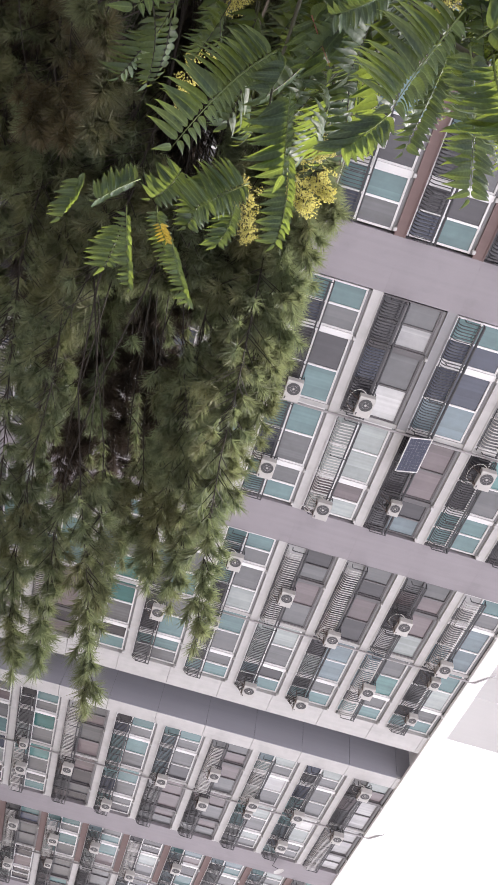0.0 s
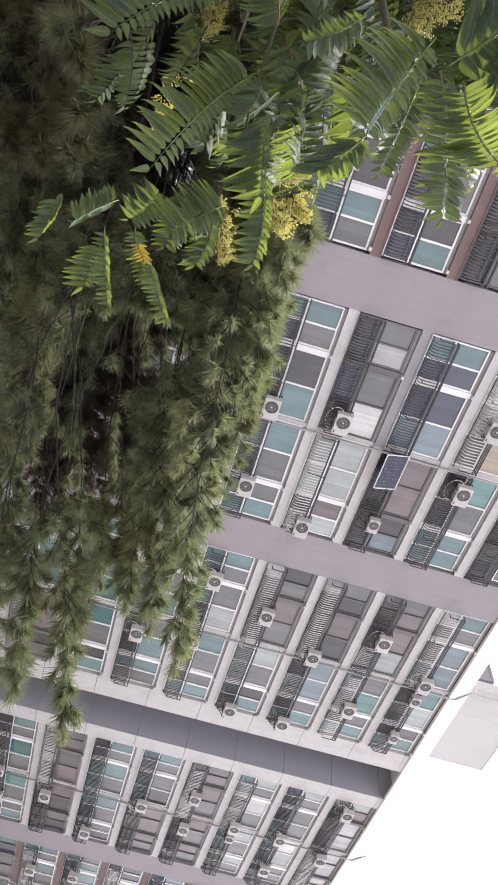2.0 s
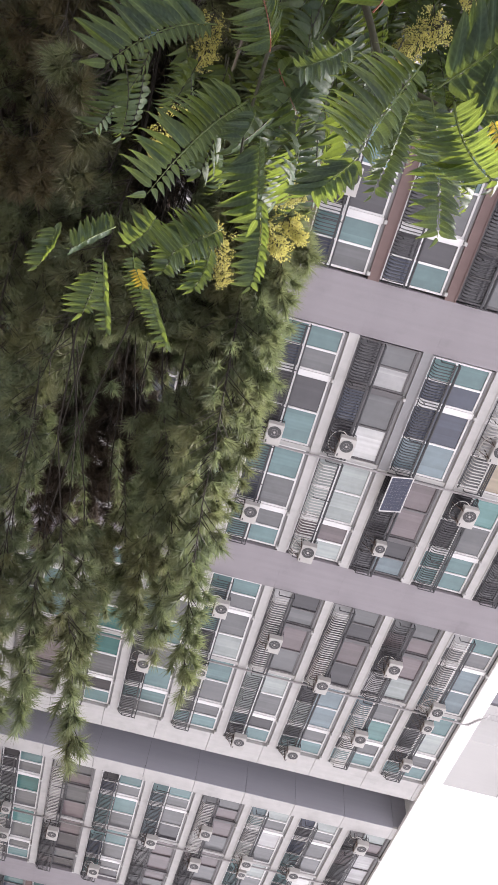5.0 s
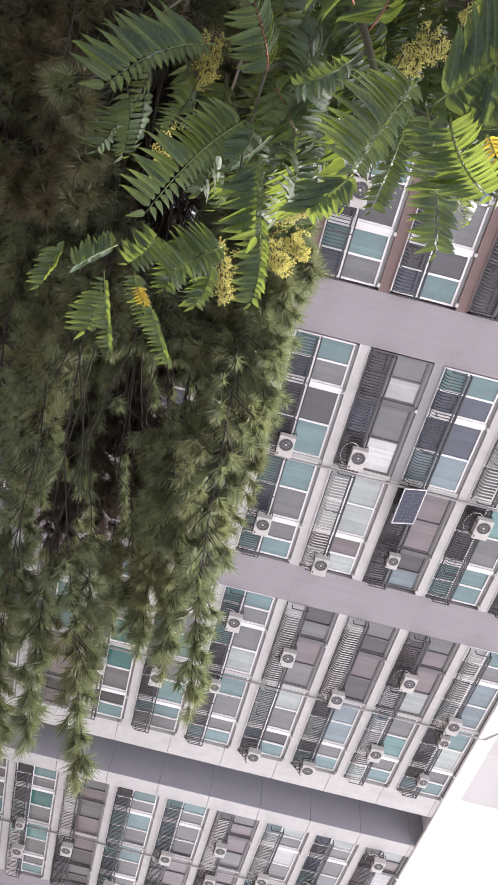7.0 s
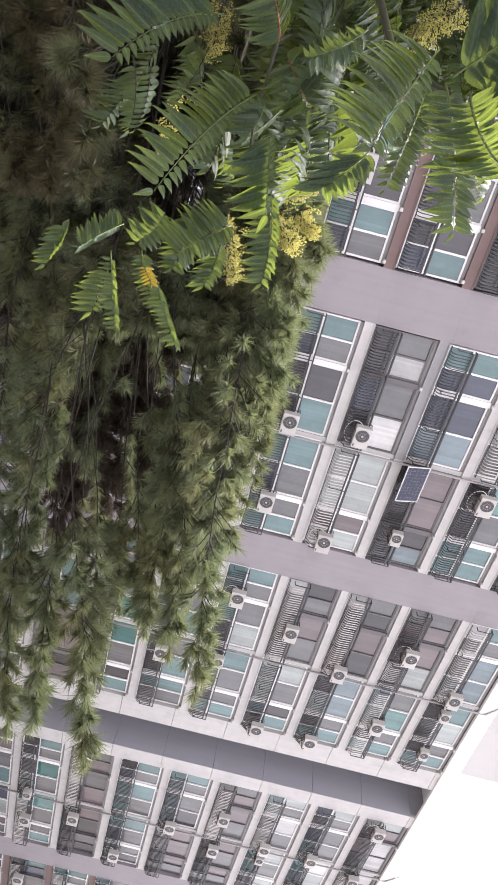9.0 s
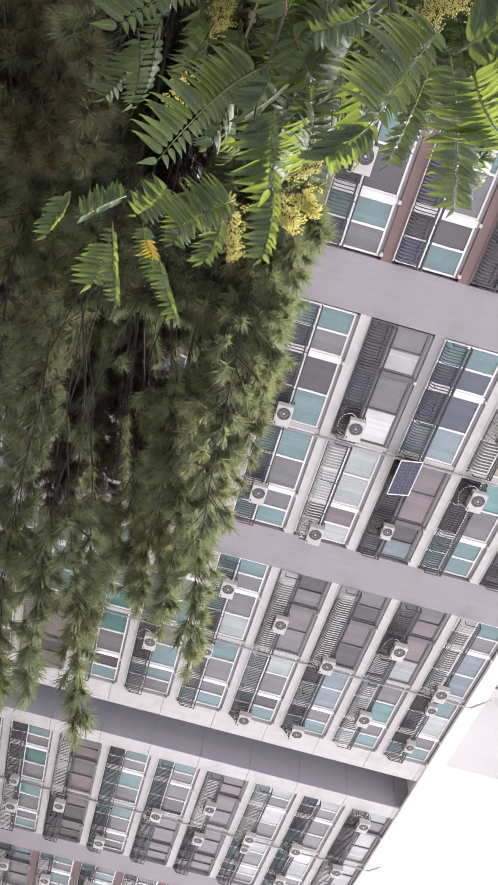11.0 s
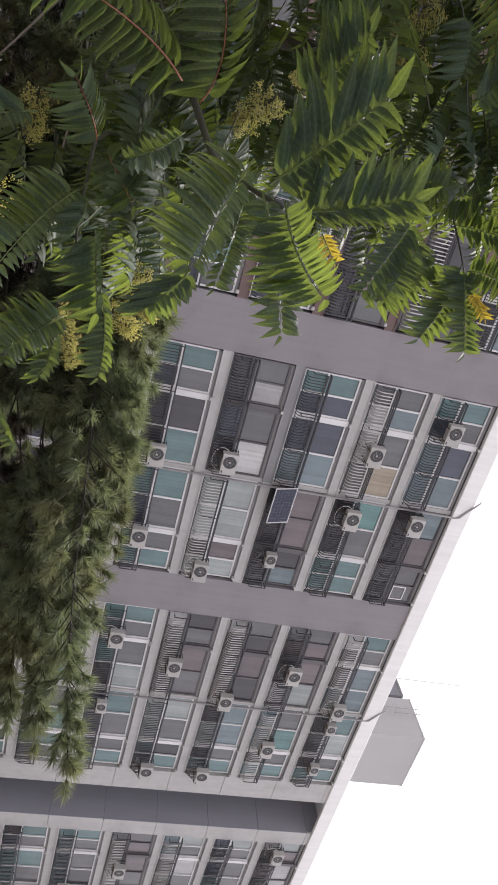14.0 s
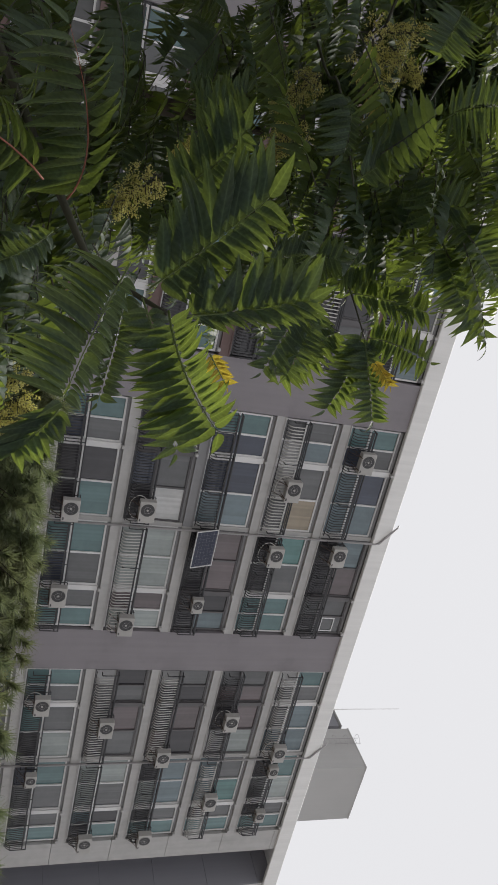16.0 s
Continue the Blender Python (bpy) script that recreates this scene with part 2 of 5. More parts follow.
def boxes(items, bevel=0.0):
    """One bmesh from boxes (x0, x1, y0, y1, z0, z1)."""
    bm = bmesh.new()
    for x0, x1, y0, y1, z0, z1 in items:
        vs = [bm.verts.new(p) for p in ((x0, y0, z0), (x1, y0, z0), (x1, y1, z0), (x0, y1, z0),
                                        (x0, y0, z1), (x1, y0, z1), (x1, y1, z1), (x0, y1, z1))]
        for f in ((3, 2, 1, 0), (4, 5, 6, 7), (0, 1, 5, 4), (1, 2, 6, 5), (2, 3, 7, 6), (3, 0, 4, 7)):
            bm.faces.new([vs[i] for i in f])
    if bevel:
        bmesh.ops.bevel(bm, geom=bm.edges[:], offset=bevel, segments=1, affect='EDGES')
    return bm


def tube(points, radii, sides=6):
    """Vertices and faces of a tapering tube along points."""
    pts = [Vector(p) for p in points]
    verts, faces = [], []
    for i, p in enumerate(pts):
        d = (pts[min(i + 1, len(pts) - 1)] - pts[max(i - 1, 0)]).normalized()
        a = d.orthogonal().normalized()
        if i:
            a = (last - d * last.dot(d)).normalized()
        last = a
        c = d.cross(a)
        for k in range(sides):
            w = 2 * math.pi * k / sides
            verts.append(p + radii[i] * (math.cos(w) * a + math.sin(w) * c))
    for i in range(len(pts) - 1):
        for k in range(sides):
            q = (k + 1) % sides
            faces.append((i * sides + k, i * sides + q, (i + 1) * sides + q, (i + 1) * sides + k))
    faces.append(tuple(range(sides))[::-1])
    faces.append(tuple((len(pts) - 1) * sides + k for k in range(sides)))
    return [tuple(v) for v in verts], faces


def joined(chunks):
    verts, faces = [], []
    for v, f in chunks:
        o = len(verts)
        verts += v
        faces += [tuple(i + o for i in q) for q in f]
    return verts, faces


def empty(name, at=(0, 0, 0)):
    ob = new(name)
    ob.location = at
    return ob


# ---- ground ----
part("ground", boxes([(-1500, 1500, -1500, 1500, -0.5, 0)]), M_GROUND)
tagged(bpy.data.objects["ground"], "worn concrete paving round the apartment block", "ground", kind="structure")

# ---- apartment building ----
RISE, FIRST = 2.8, 0.5                      # storey height, ground-floor level
FLOORS = 9
TOP = FIRST + RISE * FLOORS - 0.4           # head of the top windows
BAYS = [-24.4, -12.2, 0.0, 12.2, 27.36, 39.56, 51.76]
BAY = 10.2
building = empty("apartment_building", (0, 0, 0))
tagged(building, "long nine-storey apartment block with white slab bands and grey piers", "building")


def level(k):
    return FIRST + RISE * k


# body behind the windows, split by the notch
part("wall", boxes([(-27, 23.8, 0.42, 14, 0, TOP + 0.1)]), M_DARKWALL, building)
part("wall", boxes([(26.38, 66, 0.42, 14, 0, TOP + 0.1)]), M_DARKWALL, building)
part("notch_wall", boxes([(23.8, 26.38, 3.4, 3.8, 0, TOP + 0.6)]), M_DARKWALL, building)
part("notch_cover", boxes([(23.8, 26.38, 0.1, 3.8, TOP + 0.6, TOP + 0.75)]), M_PARAPET, building)
for x0, x1 in ((-27, 23.8), (26.38, 66)):
    part("roof_slab", boxes([(x0, x1, 0.1, 14, TOP + 0.1, TOP + 0.4)]), M_ROOF, building)
part("parapet", boxes([(-27, 66, -0.12, 0.1, TOP + 0.02, TOP + 0.80)], 0.03), M_PARAPET, building, "pale painted parapet band")
# assumed block close behind the path, unseen, added to cut sky light on leaves
part("wall_south", boxes([(-40, 45, -26.6, -26.2, 0, 14)]), M_PLAIN)
tagged(bpy.data.objects["wall_south"], "plain pale wall of an assumed unseen block, added to cut sky light", "wall", kind="structure")
# piers between the bays, standing in front of the body
for x0, x1 in ((-27, -24.4), (-14.2, -12.2), (-2, 0), (10.2, 12.2), (37.56, 39.56), (49.76, 51.76), (61.96, 66)):
    for k in range(FLOORS):
        part("pier", boxes([(x0, x1, 0.0, 0.42, level(k) + 0.001 if k else 0, level(k + 1) - 0.001 if k < FLOORS - 1 else TOP + 0.02)]), M_PIER, building)
# white end strips each side of the notch, panel by panel
for x0, x1 in ((22.4, 23.8), (26.38, 27.36)):
    for k in range(FLOORS):
        part("panel", boxes([(x0, x1, 0.0, 0.42, level(k) - 0.62 if k else 0, level(k + 1) - 0.64)]), M_WHITE, building)
    part("panel", boxes([(x0, x1, 0.0, 0.42, level(FLOORS) - 0.62, TOP + 0.02)]), M_WHITE, building)
# side wall of the notch in storey-high panels, shade put into their colour
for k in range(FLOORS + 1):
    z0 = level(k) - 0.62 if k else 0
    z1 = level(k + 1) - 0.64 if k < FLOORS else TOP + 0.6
    part("side_panel", boxes([(26.34, 26.376, 0.0 if k < FLOORS else 0.12, 3.4, z0, z1)]), M_SIDE_SHADE, building)

# ---- windows, slabs and guards, flat by flat ----
LOOKS = {   # bay, storey, flat: four panes, frame, guard
    (2, 4, 0): "tgdtwi", (2, 4, 1): "tggtwi", (2, 5, 0): "gwgWdi", (2, 5, 1): "llplws",
    (2, 6, 0): "tnnbwi", (2, 6, 1): "ppdbdi", (2, 7, 0): "gbgcws", (2, 7, 1): "Tgttwi",
    (2, 8, 0): "tgnbwi", (2, 8, 1): "bpggdi", (2, 3, 0): "tgtgwi", (2, 3, 1): "gttdwi",
    (3, 4, 0): "tgglwi", (3, 4, 1): "tggtwi", (3, 5, 0): "dgpgds", (3, 5, 1): "lgdtwi",
    (3, 6, 0): "gdpdds", (3, 6, 1): "bbgtwi", (3, 7, 0): "gppldi", (3, 7, 1): "gTgtws",
    (3, 8, 0): "tgbbws", (3, 8, 1): "tlgtwi", (3, 2, 0): "tggewi", (3, 2, 1): "egdtws",
    (3, 3, 0): "tdgtwi", (3, 3, 1): "gttgwi",
    (4, 8, 0): "lpwwdi", (4, 8, 1): "wwwwds", (4, 7, 0): "lgggwi", (4, 7, 1): "Wlggwi",
    (4, 6, 0): "lgwgws", (4, 6, 1): "lglgwi", (4, 5, 0): "gppgds", (4, 5, 1): "pgpgdi",
    (4, 4, 0): "tggdwi", (4, 4, 1): "pppgdi", (4, 3, 0): "tgtgwi", (4, 3, 1): "tggdwi",
    (4, 2, 0): "gpgpds", (4, 2, 1): "pdgddi", (4, 1, 0): "tgegwi", (4, 1, 1): "Tggtws",
    (1, 4, 0): "tggtwi", (1, 4, 1): "tdtgwi", (1, 5, 0): "tgtgwi", (1, 5, 1): "tgdtwi",
    (1, 6, 1): "ggpgdi", (1, 7, 1): "gdggds", (1, 8, 1): "tgnbwi",
}
LOWS = {(2, 5, 1): ("ll", "pl"), (2, 4, 0): ("tn", "dd"), (2, 4, 1): ("tn", "tt"), (2, 6, 0): ("tn", "nb"), (2, 6, 1): ("dd", "dd"), (2, 5, 0): ("dd", "nd"),
        (2, 7, 0): ("gw", "wg"), (2, 7, 1): ("dd", "tt"), (2, 8, 0): ("tn", "bb"), (3, 5, 0): ("wg", "gd"), (3, 6, 0): ("wd", "dp"), (3, 8, 0): ("wg", "gb")}
rng = random.Random(7)
MESH = {}


def shared(key, make, material):
    if key not in MESH:
        me = bpy.data.meshes.new(key[0])
        bm = make()
        bm.to_mesh(me)
        bm.free()
        me.materials.append(material)
        MESH[key] = me
    return MESH[key]


SILL, HEAD = 0.96, 2.28


def lattice(xs, zs, solid, y0, y1):
    """A connected upright plate between y0 and y1 with openings, on a grid."""
    bm = bmesh.new()
    vf = {(i, j): bm.verts.new((x, y0, z)) for i, x in enumerate(xs) for j, z in enumerate(zs)}
    vb = {(i, j): bm.verts.new((x, y1, z)) for i, x in enumerate(xs) for j, z in enumerate(zs)}
    ok = lambda i, j: 0 <= i < len(xs) - 1 and 0 <= j < len(zs) - 1 and solid(i, j)
    for i in range(len(xs) - 1):
        for j in range(len(zs) - 1):
            if not ok(i, j):
                continue
            a, b, c, d = (i, j), (i + 1, j), (i + 1, j + 1), (i, j + 1)
            bm.faces.new([vf[k] for k in (a, b, c, d)])
            bm.faces.new([vb[k] for k in (d, c, b, a)])
            for (di, dj), (p, q) in (((0, -1), (a, b)), ((1, 0), (b, c)), ((0, 1), (c, d)), ((-1, 0), (d, a))):
                if not ok(i + di, j + dj):
                    bm.faces.new([vf[q], vf[p], vb[p], vb[q]])
    bmesh.ops.delete(bm, geom=[v for v in bm.verts if not v.link_faces], context='VERTS')
    return bm


def window_frame(w):
    t, c = 0.07, 0.036
    return lattice([0, t, w / 2 - c, w / 2 + c, w - t, w], [0, t, SILL - c, SILL + c, HEAD - t, HEAD],
                   lambda i, j: i not in (1, 3) or j not in (1, 3), 0.14, 0.24)


def window_at(x, w, z, two, frame_kind, low):
    me = shared(("window", w, frame_kind), lambda: window_frame(w), M_FRAME if frame_kind == 'w' else M_FRAMED)
    win = hang("window", me, building, at=(x, 0, z))
    h = w / 2
    for i, g in enumerate(two):
        y = 0.175 if i else 0.20
        me = shared(("pane", w, g), lambda: boxes([(0.05, h - 0.03, 0.0, 0.012, SILL + 0.03, HEAD - 0.05)]), M_GLASS[g])
        hang("pane", me, win, at=(h * i - 0.02 * i, y, 0))
    for i, g in enumerate(low):
        me = shared(("lower_pane", w, g), lambda: boxes([(0.05, h - 0.03, 0.0, 0.012, 0.05, SILL - 0.03)]), M_GLASS[g])
        hang("lower_pane", me, win, at=(h * i - 0.02 * i, 0.19, 0))
    return win


def guard_at(x, w, z, kind):
    """Iron guard in front of the lower window, a shallow box of bars."""
    m = M_IRON
    d, top = 0.30, 1.0

    def rails():
        posts = [0.0, w * 0.36, w * 0.68, w - 0.03] if w > 4 else [0, w - 0.03]
        it = [(0, w, -0.10, -0.06, 0.05, 0.08), (0, w, -d - 0.026, -d + 0.026, top - 0.045, top + 0.005),
              (0, w, -0.12, -0.08, top - 0.03, top + 0.01), (0, w, -d - 0.016, -d + 0.016, 0.79, 0.855)]
        for p in posts:
            it += [(p, p + 0.03, -d - 0.015, -d + 0.015, 0.30, top - 0.04), (p, p + 0.03, -d + 0.026, 0.0, top - 0.035, top - 0.005),
                   (p, p + 0.03, -d - 0.01, -0.07, 0.27, 0.30), (p, p + 0.03, -0.10, 0.0, 0.055, 0.078)]
        return boxes(it)

    def bars():
        """Bars that belly out near the foot."""
        n = int(w / (0.135 if kind == 's' else 0.115))
        t = 0.038 if kind == 's' else 0.028
        side = ((-0.09, 0.065), (-d + 0.05, 0.11), (-d - 0.03, 0.22), (-d - 0.02, 0.45), (-d, 0.62), (-d, 0.80))
        bm = bmesh.new()
        for i in range(1, n):
            x = 0.03 + (w - 0.06) * i / n
            rings = []
            for y, z in side:
                rings.append([bm.verts.new(p) for p in ((x, y - 0.011, z), (x + t, y - 0.011, z), (x + t, y + 0.011, z + 0.004), (x, y + 0.011, z + 0.004))])
            for r0, r1 in zip(rings, rings[1:]):
                for j in range(4):
                    bm.faces.new((r0[j], r0[(j + 1) % 4], r1[(j + 1) % 4], r1[j]))
            bm.faces.new(rings[0][::-1])
            bm.faces.new(rings[-1])
        return bm
    rail = hang("guard_rail", shared(("guard_rail", w), rails, m), building, at=(x, 0, z))
    tagged(hang("grille", shared(("grille", w, kind), bars, M_STEEL if kind == 's' else M_IRON), rail), kind="stuff")
    return rail


NARROW, WIDE, POST = 1.80, 2.92, 0.20
for b, x0 in enumerate(BAYS):
    for k in range(FLOORS):
        z = level(k)
        for flat in (0, 1):
            code = LOOKS.get((b, k, flat))
            if code is None:
                code = "".join(rng.choice("ttggggddblpn") for _ in range(4)) + rng.choice("wwwd") + rng.choice("iiis")
            p, fk, gk = code[:4], code[4], code[5]
            pick = ("dntdgdtn" if b < 3 else "dtgbtlgn") if fk == 'w' else ("dddgdd" if b < 3 else "dgpgdw")
            lows = [rng.choice(pick) + rng.choice(pick) for _ in range(2)]
            lows = LOWS.get((b, k, flat), lows)
            a = x0 + 0.08 if flat == 0 else x0 + 5.2
            first, second = (NARROW, WIDE) if flat == 0 else (WIDE, NARROW)
            window_at(a, first, z, p[:2], fk, lows[0])
            window_at(a + first + POST, second, z, p[2:], fk, lows[1])
            me = shared(("post", fk), lambda: boxes([(0, POST, 0.06, 0.30, 0.0, HEAD + 0.02)]), M_FRAME if fk == 'w' else M_FRAMED)
            hang("post", me, building, at=(a + first, 0, z))
            guard_at(a, 4.9, z + 0.0, gk)
            me = shared(("transom",), lambda: boxes([(0, 4.92, 0.12, 0.40, HEAD + 0.004, RISE - 0.40)]), M_GREYSLAB)
            hang("transom", me, building, at=(a, 0, z))
            # slab band below this storey
            sm = M_BROWN if b < 2 or (b == 5 and flat == 0) else M_WHITE
            if (b, k, flat) == (2, 6, 0):
                sm = M_GREYSLAB
            xs, xe = (x0, x0 + 5.1) if flat == 0 else (x0 + 5.1, x0 + BAY)
            hang("slab_band", shared(("slab_band", sm.name), lambda: boxes([(0, 5.1, 0.0, 0.42, -0.40, -0.05), (0, 5.1, -0.03, 0.42, -0.05, 0.0)]), sm), building, at=(xs, 0, z))
            # small drain stub under the slab above, beside the post
            stub = shared(("drain_stub",), lambda: boxes([(0, 0.13, -0.12, 0.04, 2.30, 2.42)], 0.02), M_WHITE)
            hang("drain_stub", stub, building, at=(a + first + 0.03, 0, z))
            if flat:
                hang("drain_stub", stub, building, at=(a + 4.72, 0, z))
        # party strip in the middle of the bay
    part("party_strip", boxes([(x0 + 5.0, x0 + 5.18, 0.07, 0.42, 0.5, TOP)]), M_BROWN if b < 2 else M_WHITE, building)
    # downpipe with brackets and a kink over the parapet
    xp = x0 + 5.2
    v, f = tube([(xp, -0.10, 0.2), (xp, -0.10, TOP + 0.15), (xp - 0.08, -0.17, TOP + 0.3), (xp - 0.9, -0.17, TOP + 0.95), (xp - 0.98, -0.1, TOP + 1.02)], [0.05, 0.05, 0.045, 0.035, 0.03], 8)
    part("downpipe", (v, f), M_PIPE, building, smooth=True)

# ---- roof house, ladder and mast ----
roof_house = empty("roof_house", (24.85, 6, TOP + 0.4))
tagged(roof_house, "plain grey rendered stair house on the flat roof", "roof house")
part("wall", boxes([(0, 4.5, 0, 3.3, 0, 7.97)]), M_PALE, roof_house)
part("roof", boxes([(-0.02, 4.52, -0.02, 3.32, 7.97, 8.05)]), M_PALE, roof_house)
tank_house = empty("tank_house", (25.0, 9.7, TOP + 0.4))
tagged(tank_house, "dark grey water tank house behind the stair house", "tank house")
part("wall", boxes([(0, 4.0, 0, 2.3, 0, 7.6)]), M_DARKWALL, tank_house)
part("roof", boxes([(-0.05, 4.05, -0.05, 2.35, 7.6, 7.75)]), M_ROOF, tank_house)
ladder = empty("roof_ladder", (24.62, 8.0, TOP + 0.4))
tagged(ladder, "thin iron roof ladder with a hooped cage", "ladder")
for s in (-0.22, 0.22):
    part("rail", tube([(0, s, 0), (0, s, 8.3)], [0.018, 0.018], 5), M_PIPE, ladder)
for i in range(21):
    part("rung", tube([(0, -0.22, 0.4 + 0.38 * i), (0, 0.22, 0.4 + 0.38 * i)], [0.012, 0.012], 4), M_PIPE, ladder)
for i in range(7):
    z = 3.0 + 0.85 * i
    part("hoop", tube([(-0.42 * math.sin(math.pi * k / 8), -0.36 * math.cos(math.pi * k / 8), z) for k in range(9)], [0.010] * 9, 4), M_PIPE, ladder)
mast = part("antenna_mast", tube([(20.05, 6, TOP + 0.4), (20.05, 6, TOP + 9.2)], [0.03, 0.015], 6), M_STEEL)
tagged(mast, "thin bare metal antenna mast on the roof", "antenna")

# ---- air conditioners on the guards ----


def ring(r0, r1, y0, y1, cx, cz, n=24):
    bm = bmesh.new()
    rows = []
    for r, y in ((r0, y0), (r1, y0), (r1, y1), (r0, y1)):
        rows.append([bm.verts.new((cx + r * math.cos(2 * math.pi * k / n), y, cz + r * math.sin(2 * math.pi * k / n))) for k in range(n)])
    for i in range(4):
        a, b = rows[i], rows[(i + 1) % 4]
        for k in range(n):
            bm.faces.new((a[k], a[(k + 1) % n], b[(k + 1) % n], b[k]))
    return bm


def disc(r, y0, y1, cx, cz, n=24):
    bm = bmesh.new()
    a = [bm.verts.new((cx + r * math.cos(2 * math.pi * k / n), y0, cz + r * math.sin(2 * math.pi * k / n))) for k in range(n)]
    b = [bm.verts.new((v.co.x, y1, v.co.z)) for v in a]
    bm.faces.new(a)
    bm.faces.new(b[::-1])
    for k in range(n):
        bm.faces.new((a[k], b[k], b[(k + 1) % n], a[(k + 1) % n]))
    return bm


def air_conditioner(w, h, hose):
    """Outdoor unit on an iron bracket; its origin is the middle of its foot, facing -y."""
    ac = empty("air_conditioner")
    tagged(ac, "off-white outdoor air conditioner unit on an iron window guard", "air conditioner", "air conditioners on the facade")
    case = part("casing", boxes([(-w / 2, w / 2, -0.15, 0.15, 0.03, h)], 0.02), M_AC, ac)
    cx, cz, r = -w * 0.12, h * 0.52, h * 0.40
    part("fan_opening", disc(r, -0.158, -0.152, cx, cz), M_FAN, ac)
    part("fan_ring", ring(r, r + 0.012, -0.168, -0.152, cx, cz), M_AC, ac)
    for q in (0.5,):
        part("grille_ring", ring(r * q, r * q + 0.005, -0.172, -0.164, cx, cz, 20), M_PIPE, ac)
    part("fan_hub", disc(r * 0.16, -0.176, -0.16, cx, cz, 14), M_AC, ac)
    for a in (0.4, 1.45, 2.5):
        dx, dz = math.cos(a), math.sin(a)
        v, f = tube([(cx - r * dx, -0.166, cz - r * dz), (cx + r * dx, -0.166, cz + r * dz)], [0.002, 0.002], 4)
        part("grille_spoke", (v, f), M_PIPE, ac)
    # iron cage between the unit and the window guard
    t = 0.011
    for s in (-w / 2 + 0.02, w / 2 - 0.02):
        for z in (0.05, h - 0.02):
            part("cage_bar", boxes([(s - t, s + t, 0.152, 0.42, z - t, z + t)]), M_IRON, ac)
        part("cage_post", boxes([(s - t, s + t, 0.30, 0.322, 0.064, h - 0.034)]), M_IRON, ac)
    part("cage_rail", boxes([(-w / 2, w / 2, 0.276, 0.298, h - 0.008, h + 0.014)]), M_IRON, ac)
    part("name_plate", boxes([(w * 0.30, w * 0.42, -0.154, -0.1502, h * 0.12, h * 0.2)]), M_FAN, ac)
    for s in (-0.3, 0.3):
        v, f = tube([(s * w, 0.60, 0.01), (s * w, -0.18, 0.01), (s * w, -0.18, 0.03)], [0.016] * 3, 5)
        part("bracket", (v, f), M_RUST, ac)
        v, f = tube([(s * w, 0.45, -0.38), (s * w, -0.1, 0.0)], [0.014] * 2, 5)
        part("strut", (v, f), M_RUST, ac)
    if hose:
        pts = []
        for i in range(17):
            a = 2.0 + 4.3 * i / 16
            pts.append((0.60 * w * math.cos(a), 0.10 + 0.018 * i, 0.06 + 0.36 * math.sin(a)))
        v, f = tube(pts, [0.018] * len(pts), 6)
        part("hose", (v, f), M_HOSE, ac, "white wrapped refrigerant pipe", smooth=True)
    return ac


AC_ROWS = {
    1: [(-5.0, 4), (-9.6, 6)],
    2: [(4.48, 4), (4.29, 5), (8.29, 4), (9.55, 5), (8.44, 6), (2.88, 7), (1.35, 8), (5.92, 7), (5.73, 8)],
    3: [(13.7, 4), (14.97, 5), (17.8, 4), (21.9, 5), (16.75, 6), (21.9, 6), (14.71, 7), (19.63, 7), (16.64, 8), (17.78, 8), (20.69, 8), (18.27, 2), (18.18, 3)],
    4: [(31.84, 1), (34.42, 1), (33.19, 2), (35.93, 3), (31.79, 4), (29.88, 5), (33.04, 5), (31.72, 6), (32.76, 6), (31.74, 7), (35.24, 7), (27.9, 8), (32.76, 8)],
    5: [(41.04, 1), (41.65, 2), (41.27, 3), (41.21, 5), (46.42, 1), (44.92, 2), (43.64, 4)],
}
kinds = [air_conditioner(0.90, 0.66, False), air_conditioner(0.90, 0.66, True), air_conditioner(0.66, 0.50, False)]
small = {(17.8, 4), (17.78, 8), (20.69, 8), (32.76, 6), (8.44, 6), (44.92, 2), (31.84, 1)}
first_used = [False] * 3
for b in AC_ROWS:
    for n, (x, k) in enumerate(AC_ROWS[b]):
        kind = 2 if (x, k) in small else (n * 7 + b) % 2
        m = pose(x, -0.50, level(k) + (0.50 if kind == 2 else 0.44), 0, 0, 0)
        if first_used[kind]:
            copy_thing(kinds[kind], m)
        else:
            kinds[kind].matrix_basis, first_used[kind] = m, True

# ---- solar panel leaning on a guard ----
solar = empty("solar_panel", (4.95, -0.64, level(6) + 0.08))
tagged(solar, "blue solar panel with a white frame leaning on a window guard", "solar panel")
solar.rotation_euler = (radians(-19), 0, 0)
W_S, H_S = 1.65, 1.0
part("frame", lattice([0, 0.022, W_S - 0.022, W_S], [0, 0.022, H_S - 0.022, H_S], lambda i, j: (i, j) != (1, 1), -0.03, 0.02), M_FRAME, solar)
for bx in (0.25, 1.35):
    part("bracket", tube([(bx, 0.0, 0.02), (bx, 0.39, 0.24)], [0.018, 0.018], 6), M_IRON, solar)
nx, nz = 10, 6
cell = boxes([(0.005, (W_S - 0.09) / nx - 0.005, -0.012, -0.004, 0.005, (H_S - 0.09) / nz - 0.005)])
cell_me = bpy.data.meshes.new("cell")
cell.to_mesh(cell_me)
cell.free()
cell_me.materials.append(M_SOLAR)
part("backing", boxes([(0.02, W_S - 0.02, -0.004, 0.01, 0.02, H_S - 0.02)]), M_PIPE, solar)
for i in range(nx):
    for j in range(nz):
        hang("cell", cell_me, solar, at=(0.045 + (W_S - 0.09) / nx * i, 0, 0.045 + (H_S - 0.09) / nz * j))

